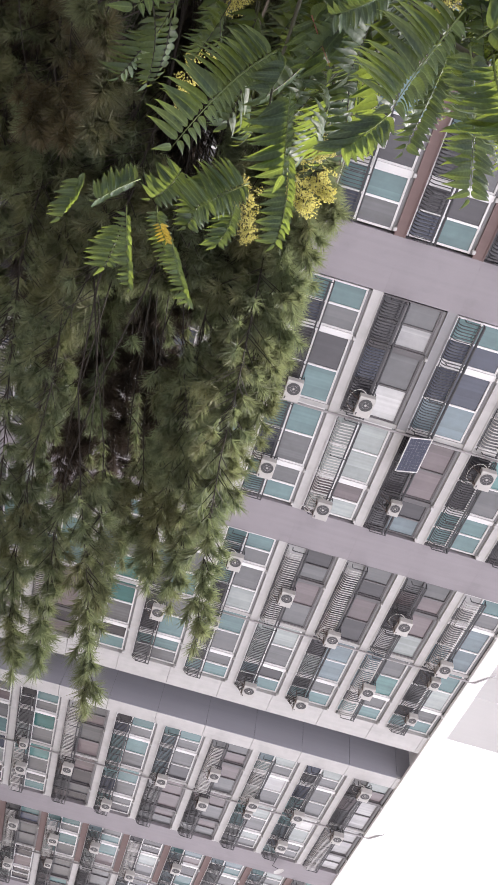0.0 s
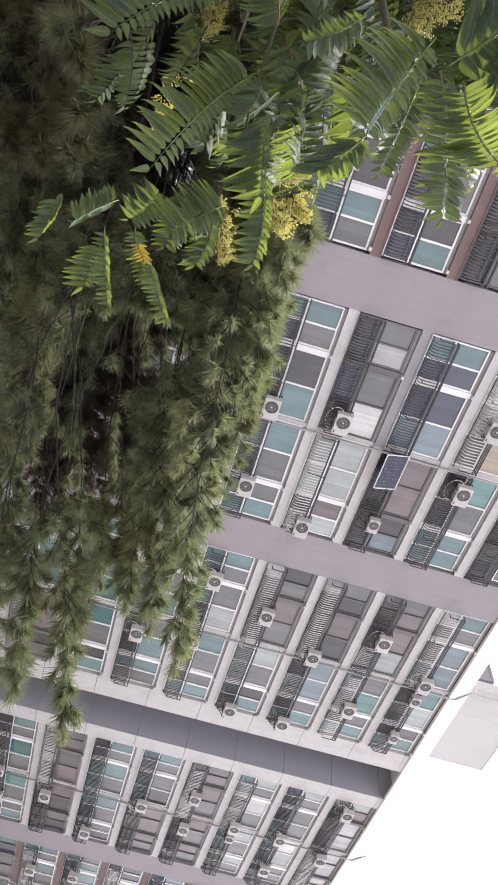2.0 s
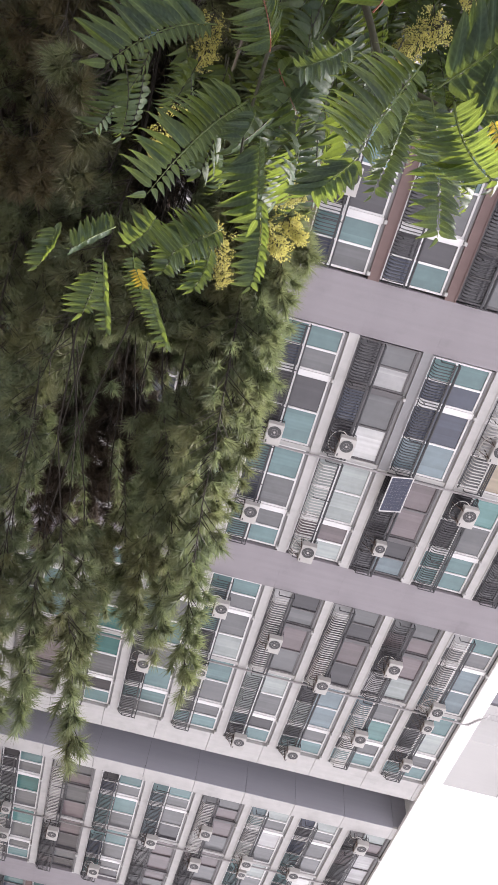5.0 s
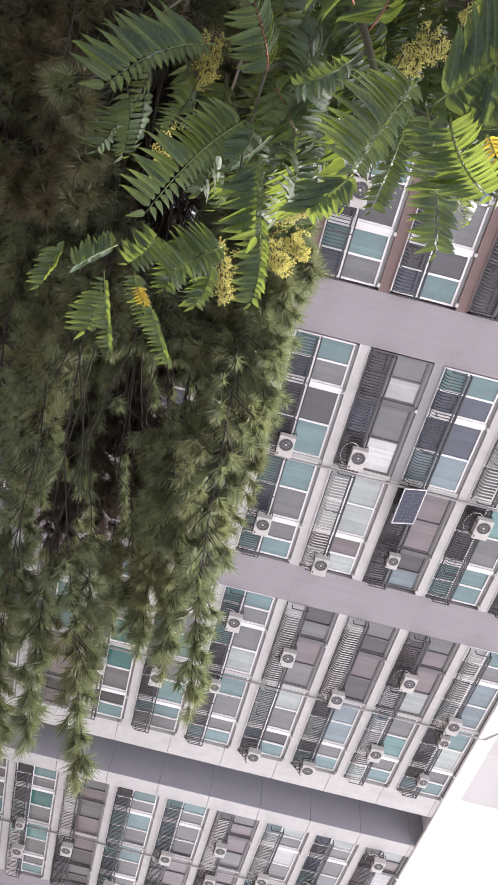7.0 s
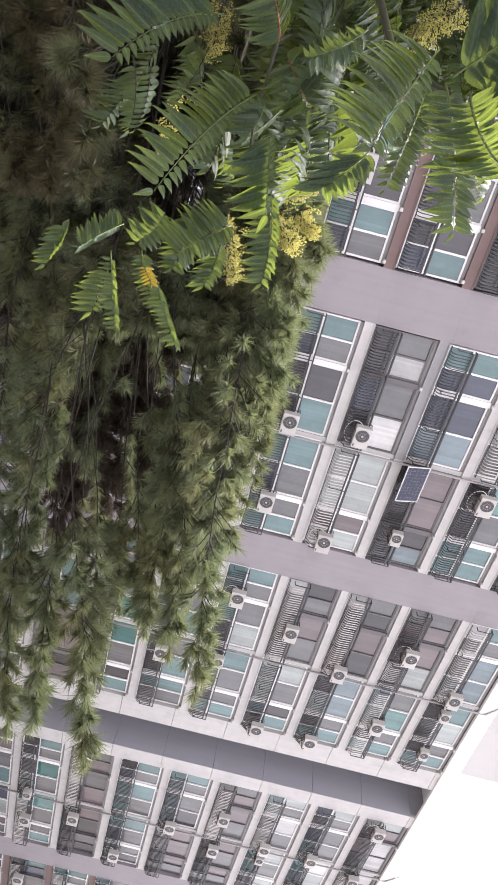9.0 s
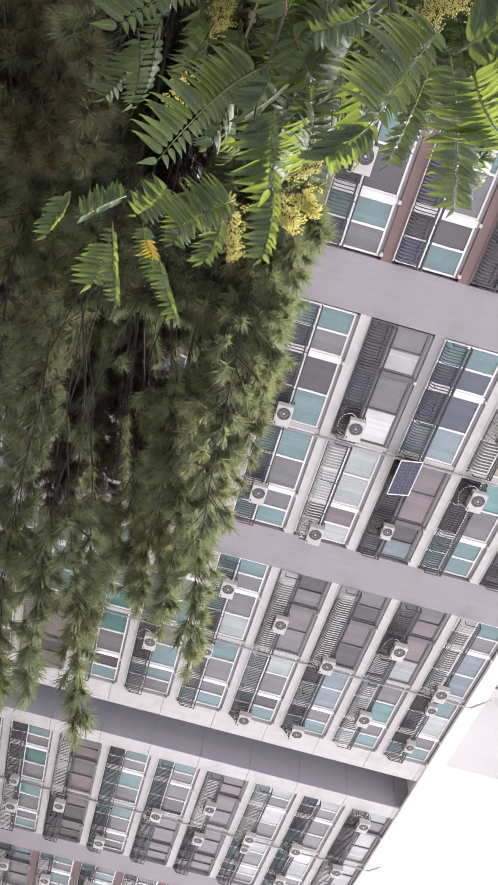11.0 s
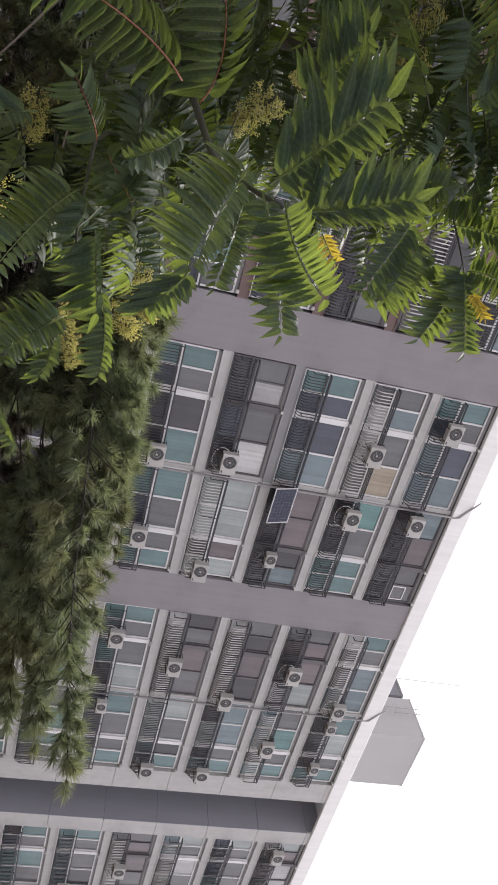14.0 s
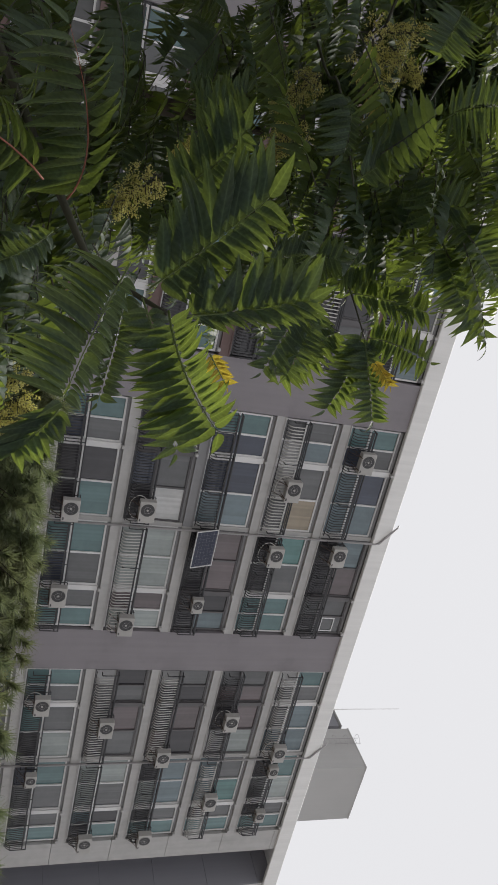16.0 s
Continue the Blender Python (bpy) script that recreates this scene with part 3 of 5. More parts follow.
# small white vent frame set in a pane of the top storey
vent = lattice([0, 0.05, 0.68, 0.73], [0, 0.05, 0.60, 0.65], lambda i, j: (i, j) != (1, 1), 0.14, 0.17)
part("vent_frame", vent, M_FRAME, building).location = (9.27, -0.005, level(8) + 1.25)

# ---- satellite dish on a pier ----
dish = empty("satellite_dish", (37.9, -0.02, 21.2))
tagged(dish, "small white satellite dish on an iron arm", "satellite dish")
part("arm", tube([(0, 0, 0), (0, -0.35, -0.15), (0, -0.45, 0.25)], [0.02] * 3, 6), M_IRON, dish)
bowl_v, bowl_f = [], []
for i in range(5):
    for k in range(20):
        r, a = 0.32 * i / 4 + 0.005, 2 * math.pi * k / 20
        bowl_v.append((r * math.cos(a), -0.5 - 0.9 * r * r + 0.35 * r * math.sin(a), 0.3 + r * math.sin(a)))
for i in range(4):
    for k in range(20):
        q = (k + 1) % 20
        bowl_f.append((i * 20 + k, i * 20 + q, i * 20 + 20 + q, i * 20 + 20 + k))
part("bowl", (bowl_v, bowl_f), M_AC, dish, smooth=True)


# ---- tree of heaven ----
def leaflet_chunk(p, d, up, length, width, hook=0.0):
    """One pointed leaflet from p along d, folded along its midrib and curving down."""
    s = d.cross(up).normalized()
    n = s.cross(d).normalized()
    verts, faces = [p], []
    steps = ((0.04, 0.55), (0.14, 0.94), (0.32, 1.0), (0.54, 0.78), (0.74, 0.46), (0.90, 0.18))
    for t, w in steps:
        m = p + d * (length * t) - n * (length * 0.24 * t * t) + s * (hook * length * t * t)
        verts += [m - s * (width * w) + n * (width * 0.30 * w), m, m + s * (width * w) + n * (width * 0.30 * w)]
    verts.append(p + d * length - n * (length * 0.30) + s * (hook * length * 1.1))
    faces += [(0, 2, 1), (0, 3, 2)]
    for i in range(1, 3 * len(steps) - 2, 3):
        faces += [(i, i + 1, i + 4, i + 3), (i + 1, i + 2, i + 5, i + 4)]
    e = 3 * len(steps) + 1
    faces += [(e - 3, e - 2, e), (e - 2, e - 1, e)]
    return [tuple(v) for v in verts], faces


def leaf_geometry(base, tip, sag, roll, pairs, size, droop, rnd, fwd, broad=1.0, far=False):
    """Stalk and leaflets of one feather-shaped leaf between two places."""
    base, tip = Vector(base), Vector(tip)
    chord = tip - base
    mid = (base + tip) / 2 + Vector((0, 0, sag * chord.length))
    at = lambda t: base * (1 - t) ** 2 + mid * (2 * t * (1 - t)) + tip * t * t
    stalk = tube([at(i / 6) for i in range(7)], [0.0032 - 0.00035 * i for i in range(7)], 5)
    pieces = []
    lead = chord.normalized()
    wide = 0.5 * broad * chord.length * 0.84 / pairs
    up0 = Vector((0, 0, 1)) if abs(lead.z) < 0.85 else Vector((0, -1, 0.2))
    for i in range(pairs + 1):
        t = 0.16 + 0.84 * i / pairs
        d = (at(min(t + 0.02, 1.0)) - at(t - 0.02)).normalized()
        n = (up0 - d * up0.dot(d)).normalized()
        n = Matrix.Rotation(radians(roll), 3, d) @ n
        side = d.cross(n).normalized()
        grow = size * (0.72 + 0.5 * math.sin(math.pi * min(1.0, 0.18 + 0.78 * t))) * (1.0 if t < 0.85 else 0.8)
        for s in ((-1, 1) if i < pairs else (0,)):
            hangs = (s * side.y <= 0) != far     # one row hangs, the other stays level
            ld = side * s + d * (fwd if s else 1.2) + Vector((0, 0, -droop if hangs else (-0.45 if far else 0.0))) + Vector((rnd.gauss(0, 0.10), rnd.gauss(0, 0.10), rnd.gauss(0, 0.10)))
            ld.normalize()
            nn = n + Vector((rnd.gauss(0, 0.22), rnd.gauss(0, 0.22), rnd.gauss(0, 0.22)))
            if abs(nn.normalized().dot(ld)) > 0.93:
                nn = side
            pieces.append(leaflet_chunk(at(t), ld, nn, grow * rnd.uniform(0.86, 1.1), min(wide, grow * 0.17) * rnd.uniform(0.9, 1.08), -s * rnd.uniform(0.02, 0.16)))
    return stalk, pieces


heaven = empty("tree_of_heaven", (-11.5, -21.0, 0))
tagged(heaven, "tree of heaven with long feathery leaves and yellow-green blossom", "tree")
HB = Vector((11.5, 21.0, 0))     # from world to tree
leaf_rng = random.Random(11)


def local(p):
    return tuple(Vector(p) + HB)


def leaf(base, tip, sag=0.05, roll=0.0, pairs=11, size=0.13, droop=0.45, stalk_mat=None, blade=None, single=True, fwd=0.42, broad=1.0, far=False):
    stalk, pieces = leaf_geometry(local(base), local(tip), sag, roll, pairs, size, droop, leaf_rng, fwd, broad, far)
    lf = part("leaf", stalk, stalk_mat or M_STEM, heaven)
    if single:
        for v, f in pieces:
            part("leaflet", (v, f), blade or M_LEAF, lf, smooth=True)
    else:
        tagged(part("foliage", joined(pieces), blade or M_LEAF, lf, smooth=True), kind="stuff")
    return lf


def veined(ob):
    """Marks how near each corner of a leaflet lies to its midrib and how far along it, for the veins."""
    n = len(ob.data.vertices)
    rows = (n - 2) // 3
    rib, run = [1.0], [0.0]
    for i in range(rows):
        rib += [0.0, 1.0, 0.0]
        run += [(i + 1) / (rows + 1) - 0.05, (i + 1) / (rows + 1) + 0.03, (i + 1) / (rows + 1) - 0.05]
    for name, values in (("rib", rib + [1.0]), ("run", run + [1.0])):
        ob.data.attributes.new(name, 'FLOAT', 'POINT').data.foreach_set("value", values)


def frond(base, mid, tip, row_a, row_b, pairs, stalk_mat=None, blade=None, broad=1.6, twist=0.12):
    """A feather-shaped leaf that bends from base through mid to tip; each row of leaflets spreads its own way, as the leaf folds along its stalk."""
    base, mid, tip = Vector(local(base)), Vector(local(mid)), Vector(local(tip))
    ctrl = 2 * mid - (base + tip) / 2
    at = lambda t: base * (1 - t) ** 2 + ctrl * (2 * t * (1 - t)) + tip * t * t
    run = (mid - base).length + (tip - mid).length
    thick = 0.0018 + 0.002 * run
    lf = part("leaf", tube([at(0.089 * i) for i in range(11)], [thick * (1 - 0.075 * i) for i in range(11)], 6), stalk_mat or M_STALK, heaven, smooth=True)
    half = 0.5 * broad * run * 0.79 / pairs
    for i in range(pairs + 1):
        t = 0.1 + 0.79 * i / pairs
        d = (at(min(t + 0.02, 1.02)) - at(t - 0.02)).normalized()
        shape = (0.80 + 0.32 * math.sin(math.pi * min(1.0, t * 1.05))) * (1.0 if t < 0.8 else 1.0 - 1.3 * (t - 0.8))
        rows = (row_a, row_b) if i < pairs else (Vector(row_a) * 0.5 + d * Vector(row_a).length * 0.6,)
        for row in rows:
            row = Vector(row)
            ld = (row.normalized() + d * (0.04 + 0.25 * t * t) + Vector([leaf_rng.gauss(0, 0.07) for _ in range(3)])).normalized()
            up = d.cross(ld)
            if up.length < 0.2:
                up = ld.orthogonal()
            up.normalize()
            if up.z < 0:
                up = -up
            up = Matrix.Rotation(leaf_rng.gauss(twist, 0.2), 3, ld) @ up
            size = row.length * shape * leaf_rng.uniform(0.88, 1.1) * (1.0 if i < pairs else 0.8)
            v, f = leaflet_chunk(at(t) + ld * thick, ld, up, size, min(half, size * (0.26 if row == Vector(row_b) else 0.17)) * leaf_rng.uniform(0.9, 1.1), leaf_rng.uniform(-0.05, 0.12))
            veined(part("leaflet", (v, f), blade or M_LEAF, lf, smooth=True))
    return lf


def twig(points, r0, r1, name="branch", m=None):
    ctrl = [Vector(p) for p in points]
    ctrl = [2 * ctrl[0] - ctrl[1]] + ctrl + [2 * ctrl[-1] - ctrl[-2]]
    points = []
    for a, b, c, d in zip(ctrl, ctrl[1:], ctrl[2:], ctrl[3:]):      # a smooth run through the given places
        for i in range(5):
            t = i / 5
            points.append(0.5 * (2 * b + (c - a) * t + (2 * a - 5 * b + 4 * c - d) * t * t + (3 * b - a - 3 * c + d) * t ** 3))
    points.append(ctrl[-2])
    n = len(points)
    return part(name, tube([local(p) for p in points], [r0 + (r1 - r0) * i / (n - 1) for i in range(n)], 8), m or M_STEM, heaven, smooth=True)


def panicle(at, way, length, n, spread):
    """Branching cluster: side stalks that carry dense knots of tiny blossoms."""
    way = Vector(way).normalized()
    a = way.orthogonal().normalized()
    c = way.cross(a)
    chunks, buds = [], []
    root = Vector(local(at))
    chunks.append(tube([root, root + way * length], [0.004, 0.002], 5))
    for i in range(n):
        t = (i + leaf_rng.random()) / n
        ang = 2.4 * i + leaf_rng.uniform(-0.5, 0.5)
        out = (a * math.cos(ang) + c * math.sin(ang)) * (spread * (1.0 - 0.65 * t)) * leaf_rng.uniform(0.35, 1.0) + way * (0.35 * spread)
        p0 = root + way * (length * t)
        p1 = p0 + out
        chunks.append(tube([p0, p1], [0.002, 0.001], 3))
        for _ in range(4):
            knot = p0 + out * leaf_rng.uniform(0.45, 1.05) + Vector([leaf_rng.gauss(0, 0.006) for _ in range(3)])
            for _ in range(9):
                q = knot + Vector([leaf_rng.gauss(0, 0.0055) for _ in range(3)])
                r = leaf_rng.uniform(0.0016, 0.0034)
                o = [q + Vector(v) * r for v in ((1, 0, 0), (-1, 0, 0), (0, 1, 0), (0, -1, 0), (0, 0, 1), (0, 0, -1))]
                buds.append(([tuple(v) for v in o], [(0, 2, 4), (2, 1, 4), (1, 3, 4), (3, 0, 4), (2, 0, 5), (1, 2, 5), (3, 1, 5), (0, 3, 5)]))
    st = part("panicle", joined(chunks), M_STEM, heaven, "branching blossom stalk")
    tagged(part("blossoms", joined(buds), M_FLOWER, st, "tiny yellow-green blossoms"), kind="stuff")
    return st


# trunk and limbs
twig([(-11.5, -21.0, -0.1), (-11.4, -21.0, 4.0), (-11.2, -21.1, 8.0), (-10.9, -21.1, 11.0), (-10.6, -21.0, 14.5)], 0.17, 0.06, "trunk", M_BARK)
twig([(-11.2, -21.1, 8.4), (-9.8, -21.6, 9.6), (-8.05, -21.59, 10.54), (-7.8, -21.95, 10.7), (-7.65, -22.06, 10.8), (-7.62, -22.17, 10.88), (-7.6, -22.3, 10.97)], 0.017, 0.005)
twig([(-11.2, -21.1, 8.0), (-9.5, -21.5, 8.9), (-7.87, -21.57, 10.46), (-7.62, -21.99, 10.47), (-7.5, -21.96, 10.46), (-7.4, -21.95, 10.45), (-7.26, -22.04, 10.47)], 0.009, 0.003)
twig([(-10.9, -21.1, 11.0), (-9.6, -21.2, 11.8), (-7.85, -20.84, 11.78), (-7.62, -21.09, 11.9), (-7.42, -21.19, 12)], 0.009, 0.003)
twig([(-10.8, -21.0, 12.0), (-9.8, -20.6, 12.8), (-8.23, -20.78, 12.13), (-7.86, -21.14, 12.25), (-7.8, -21.19, 12.29)], 0.009, 0.003)
twig([(-11.0, -21.1, 10.0), (-9.8, -20.9, 10.8), (-8.51, -20.84, 11.6), (-8.29, -21.32, 11.58), (-7.98, -21.44, 11.68)], 0.009, 0.003)
twig([(-7.7, -21.35, 10.33), (-7.59, -21.45, 10.33), (-7.49, -21.51, 10.32)], 0.006, 0.004, "dead_twig", M_BARE)
twig([(-8, -21.4, 10.28), (-7.88, -21.5, 10.2), (-7.77, -21.55, 10.12), (-7.69, -21.62, 10.05)], 0.005, 0.002, "dead_twig", M_BARE)
# leaves of the lower shoot, from its fork to its hanging end
frond((-7.48, -21.946, 10.445), (-7.362, -22.161, 10.339), (-7.17, -22.41, 10.244), (-0.071, 0.002, -0.097), (0.02, -0.004, 0.034), 21)
frond((-7.65, -21.955, 10.307), (-7.59, -22.043, 10.159), (-7.443, -22.147, 10.022), (-0.075, -0.039, -0.106), (0.028, -0.007, 0.026), 16)
frond((-7.62, -22.007, 10.475), (-7.686, -22.084, 10.46), (-7.788, -22.17, 10.401), (0.054, 0.022, -0.083), (-0.065, 0.045, 0.023), 14, stalk_mat=M_RED)
frond((-7.395, -22.049, 10.51), (-7.291, -22.111, 10.535), (-7.166, -22.185, 10.563), (0.06, -0.008, -0.096), (-0.019, 0.017, 0.012), 12, broad=2.1)
frond((-7.462, -22.045, 10.476), (-7.417, -22.074, 10.47), (-7.364, -22.108, 10.445), (0.005, -0.04, -0.065), (-0.025, 0.039, -0.025), 8)
frond((-7.585, -21.937, 10.508), (-7.524, -21.962, 10.558), (-7.462, -21.989, 10.613), (0.058, 0.005, -0.071), (-0.079, 0.069, 0.027), 6, stalk_mat=M_RED, broad=2.1)
frond((-7.254, -22.066, 10.544), (-7.095, -22.072, 10.585), (-6.938, -22.09, 10.582), (0.007, -0.033, -0.064), (0.019, -0.003, 0.031), 15)
frond((-7.085, -21.902, 10.447), (-7.037, -21.973, 10.373), (-6.964, -22.059, 10.279), (-0.082, -0.004, -0.076), (0.037, -0.01, 0.038), 18)
frond((-7.086, -21.981, 10.234), (-7.031, -22.025, 10.215), (-6.979, -22.078, 10.159), (-0.021, 0.041, -0.055), (0.019, -0.003, 0.036), 9, broad=2.1)
frond((-7, -21.822, 10.415), (-6.922, -21.87, 10.413), (-6.844, -21.924, 10.384), (0.005, -0.036, -0.058), (0.018, -0.003, 0.03), 12)
frond((-7.028, -22.019, 10.121), (-6.995, -22.096, 10.068), (-6.95, -22.179, 10.015), (-0.057, 0.049, -0.013), (0.028, -0.009, -0.008), 14)
frond((-6.968, -21.985, 9.92), (-6.908, -22.03, 9.921), (-6.837, -22.092, 9.893), (0.001, -0.031, -0.049), (-0.03, 0.026, 0.006), 9)
frond((-6.959, -22.096, 10.109), (-6.827, -22.133, 10.145), (-6.698, -22.176, 10.187), (-0.003, -0.018, -0.034), (0.022, -0.006, 0.02), 15)
frond((-6.828, -21.881, 10.056), (-6.756, -21.936, 10.05), (-6.68, -21.997, 10.038), (-0.006, -0.039, -0.065), (0.01, 0.001, 0.032), 9)
frond((-6.966, -22.022, 10.189), (-6.863, -22.047, 10.231), (-6.769, -22.068, 10.311), (0.004, -0.022, -0.030), (0.005, 0.004, 0.036), 14)
frond((-6.893, -22.084, 10.267), (-6.795, -22.121, 10.322), (-6.703, -22.161, 10.393), (0, -0.021, -0.032), (0.017, -0.004, 0.024), 14)
frond((-7.078, -21.867, 10.308), (-6.984, -21.918, 10.306), (-6.887, -21.977, 10.278), (-0.007, -0.03, -0.057), (0.022, -0.002, 0.046), 14)
frond((-6.923, -22.053, 10.21), (-6.896, -22.057, 10.23), (-6.866, -22.064, 10.252), (0.005, -0.015, -0.018), (0.006, 0.002, 0.029), 6, blade=M_YELLOW)
# leaves of the shoot that reaches furthest
frond((-7.691, -22.268, 10.873), (-7.552, -22.461, 10.796), (-7.454, -22.665, 10.744), (-0.077, 0.014, -0.104), (0.018, -0.001, 0.04), 20)
frond((-7.467, -22.624, 10.753), (-7.418, -22.638, 10.716), (-7.361, -22.655, 10.651), (0.029, 0.002, -0.074), (0.033, -0.009, 0.028), 10, broad=2.1)
frond((-7.62, -22.197, 10.879), (-7.5, -22.225, 10.871), (-7.306, -22.268, 10.84), (0.015, -0.02, -0.035), (0.01, 0.005, 0.053), 18)
frond((-7.627, -22.301, 10.907), (-7.469, -22.369, 10.978), (-7.275, -22.458, 11.031), (0, -0.04, -0.065), (-0.001, 0.015, 0.068), 22)
frond((-7.702, -22.035, 10.704), (-7.64, -22.058, 10.635), (-7.589, -22.086, 10.54), (0.045, 0.016, 0.027), (-0.012, 0.046, -0.025), 12)
frond((-7.62, -22.36, 10.96), (-7.539, -22.579, 10.981), (-7.495, -22.808, 11.026), (0.054, -0.064, -0.105), (-0.034, 0.014, 0.046), 16, broad=2.1)
frond((-7.642, -22.251, 10.927), (-7.773, -22.318, 11.035), (-7.928, -22.406, 11.144), (-0.156, -0.026, -0.037), (0.035, -0.011, 0.074), 16, broad=2.1)
frond((-7.593, -22.267, 10.997), (-7.647, -22.331, 11.151), (-7.715, -22.405, 11.289), (-0.133, -0.03, -0.011), (0.016, -0.006, 0.071), 15, broad=2.1)
frond((-7.779, -22.008, 10.727), (-7.945, -22.098, 10.753), (-8.186, -22.215, 10.658), (0.024, -0.017, -0.125), (-0.039, 0.016, 0.069), 15, twist=1.3, stalk_mat=M_RED)
frond((-7.818, -22.108, 10.669), (-7.911, -22.208, 10.517), (-7.968, -22.342, 10.268), (0.079, 0.018, -0.069), (-0.093, 0.057, -0.003), 16, twist=1.3, stalk_mat=M_RED)
frond((-7.572, -21.257, 11.685), (-7.405, -21.276, 11.62), (-7.181, -21.31, 11.528), (-0.006, -0.035, -0.079), (0.057, -0.017, 0.078), 14)
frond((-7.51, -21.231, 11.746), (-7.371, -21.258, 11.706), (-7.192, -21.295, 11.648), (0.03, -0.029, -0.058), (0.022, -0.008, 0.092), 14)
frond((-7.85, -22.248, 10.936), (-7.936, -22.297, 11.017), (-8.026, -22.346, 11.056), (-0.087, -0.007, -0.045), (0.022, -0.011, 0.038), 14, broad=2.1)
frond((-7.604, -22.623, 11.005), (-7.583, -22.643, 11.02), (-7.55, -22.67, 11.045), (0.009, -0.015, -0.014), (0, -0.003, 0.024), 6, blade=M_YELLOW)
# leaves of the upper shoots
frond((-7.441, -21.178, 11.984), (-7.272, -21.228, 11.955), (-7.053, -21.27, 11.849), (-0.008, -0.05, -0.109), (0.052, -0.022, 0.062), 14)
frond((-7.422, -21.189, 11.998), (-7.249, -21.276, 12.04), (-7.07, -21.373, 12.066), (-0.005, -0.054, -0.113), (0.012, -0.013, 0.071), 15)
frond((-7.583, -21.119, 11.9), (-7.593, -21.219, 12.055), (-7.583, -21.342, 12.221), (-0.062, 0.112, 0.034), (0.071, -0.019, 0.047), 15)
frond((-7.42, -21.195, 12.01), (-7.429, -21.275, 12.113), (-7.383, -21.404, 12.264), (-0.061, 0.107, 0.042), (0.09, 0.037, -0.001), 15)
frond((-7.861, -21.16, 12.243), (-7.681, -21.251, 12.33), (-7.502, -21.383, 12.449), (0.032, -0.082, -0.115), (0.017, -0.019, 0.11), 15)
frond((-7.975, -21.16, 12.242), (-7.852, -21.262, 12.362), (-7.731, -21.373, 12.473), (0.042, -0.084, -0.096), (-0.038, 0.004, 0.098), 15)
frond((-7.419, -21.145, 11.903), (-7.329, -21.163, 11.773), (-7.142, -21.21, 11.625), (-0.048, -0.027, -0.079), (0.078, -0.031, 0.076), 14)
frond((-8.252, -21.42, 11.562), (-8.175, -21.454, 11.606), (-8.028, -21.466, 11.598), (0.029, -0.065, -0.106), (0.011, -0.008, 0.036), 12)
frond((-7.993, -21.535, 11.643), (-8.097, -21.604, 11.725), (-8.185, -21.681, 11.808), (-0.13, -0.044, -0.041), (0.035, -0.017, 0.051), 14)
frond((-7.642, -21.277, 11.477), (-7.713, -21.338, 11.6), (-7.717, -21.423, 11.75), (-0.102, -0.039, -0.015), (0.081, -0.023, 0.036), 14)
frond((-7.878, -21.143, 11.994), (-7.973, -21.225, 12.101), (-8.006, -21.33, 12.233), (-0.128, -0.043, -0.04), (0.073, -0.025, 0.051), 15)
frond((-7.793, -21.155, 12.016), (-7.704, -21.143, 11.919), (-7.652, -21.111, 11.768), (-0.095, -0.031, -0.058), (0.107, -0.02, 0.009), 14)
frond((-8.273, -21.384, 11.978), (-8.321, -21.452, 12.036), (-8.337, -21.53, 12.116), (-0.1, -0.033, -0.039), (0.122, 0.01, 0.045), 14)
frond((-8.587, -21.417, 11.91), (-8.515, -21.418, 11.893), (-8.423, -21.411, 11.864), (-0.024, -0.039, -0.099), (0.038, -0.023, 0.093), 14)
frond((-8.121, -21.289, 11.098), (-8.125, -21.332, 11.196), (-8.21, -21.383, 11.273), (-0.093, -0.033, -0.019), (0.084, -0.026, 0.048), 14)
frond((-7.346, -21.274, 12.024), (-7.311, -21.302, 12.064), (-7.252, -21.343, 12.112), (0.021, -0.036, -0.022), (0.006, -0.008, 0.05), 8, blade=M_YELLOW)
leaf((-7.88, -21.45, 12.16), (-7.54, -21.64, 12.27), sag=0.08, roll=20, pairs=10, size=0.096)
leaf((-7.91, -21.45, 12.17), (-7.74, -21.62, 12.28), sag=0.08, roll=40, pairs=12, size=0.096)
leaf((-7.93, -21.42, 12.11), (-7.69, -21.42, 11.95), sag=0.1, roll=0, pairs=10, size=0.104)
leaf((-8.42, -21.47, 11.56), (-8.16, -21.63, 11.67), sag=0.08, roll=0, pairs=10, size=0.104, far=True)
leaf((-8.05, -21.53, 11.65), (-8.22, -21.76, 11.75), sag=0.08, roll=40, pairs=10, size=0.104)
leaf((-8.00, -21.67, 11.04), (-8.10, -21.79, 11.18), sag=0.1, roll=30, pairs=12, size=0.104, droop=0.2, far=True)
leaf((-7.95, -21.48, 11.53), (-8.24, -21.51, 11.29), sag=0.08, roll=20, pairs=10, size=0.104)
# blossom
panicle((-7.12, -21.73, 10.55), (0.64, -0.13, 0.76), 0.14, 46, 0.083)
panicle((-7.14, -21.68, 10.64), (0.64, -0.14, 0.76), 0.10, 34, 0.064)
panicle((-7.05, -21.66, 10.39), (0.89, -0.2, 0.41), 0.21, 52, 0.078)
panicle((-7.39, -21.24, 10.09), (0.98, -0.14, -0.13), 0.22, 26, 0.099)
panicle((-7.7, -21.37, 10.21), (1, -0.01, -0.04), 0.16, 46, 0.094)
panicle((-7.25, -21.76, 10.7), (0.52, -0.08, -0.85), 0.12, 20, 0.049)
panicle((-7.88, -21.37, 11.03), (0.71, 0.04, -0.7), 0.20, 70, 0.102)
panicle((-7.9, -21.37, 11.05), (-0.81, -0.1, 0.57), 0.10, 30, 0.069)
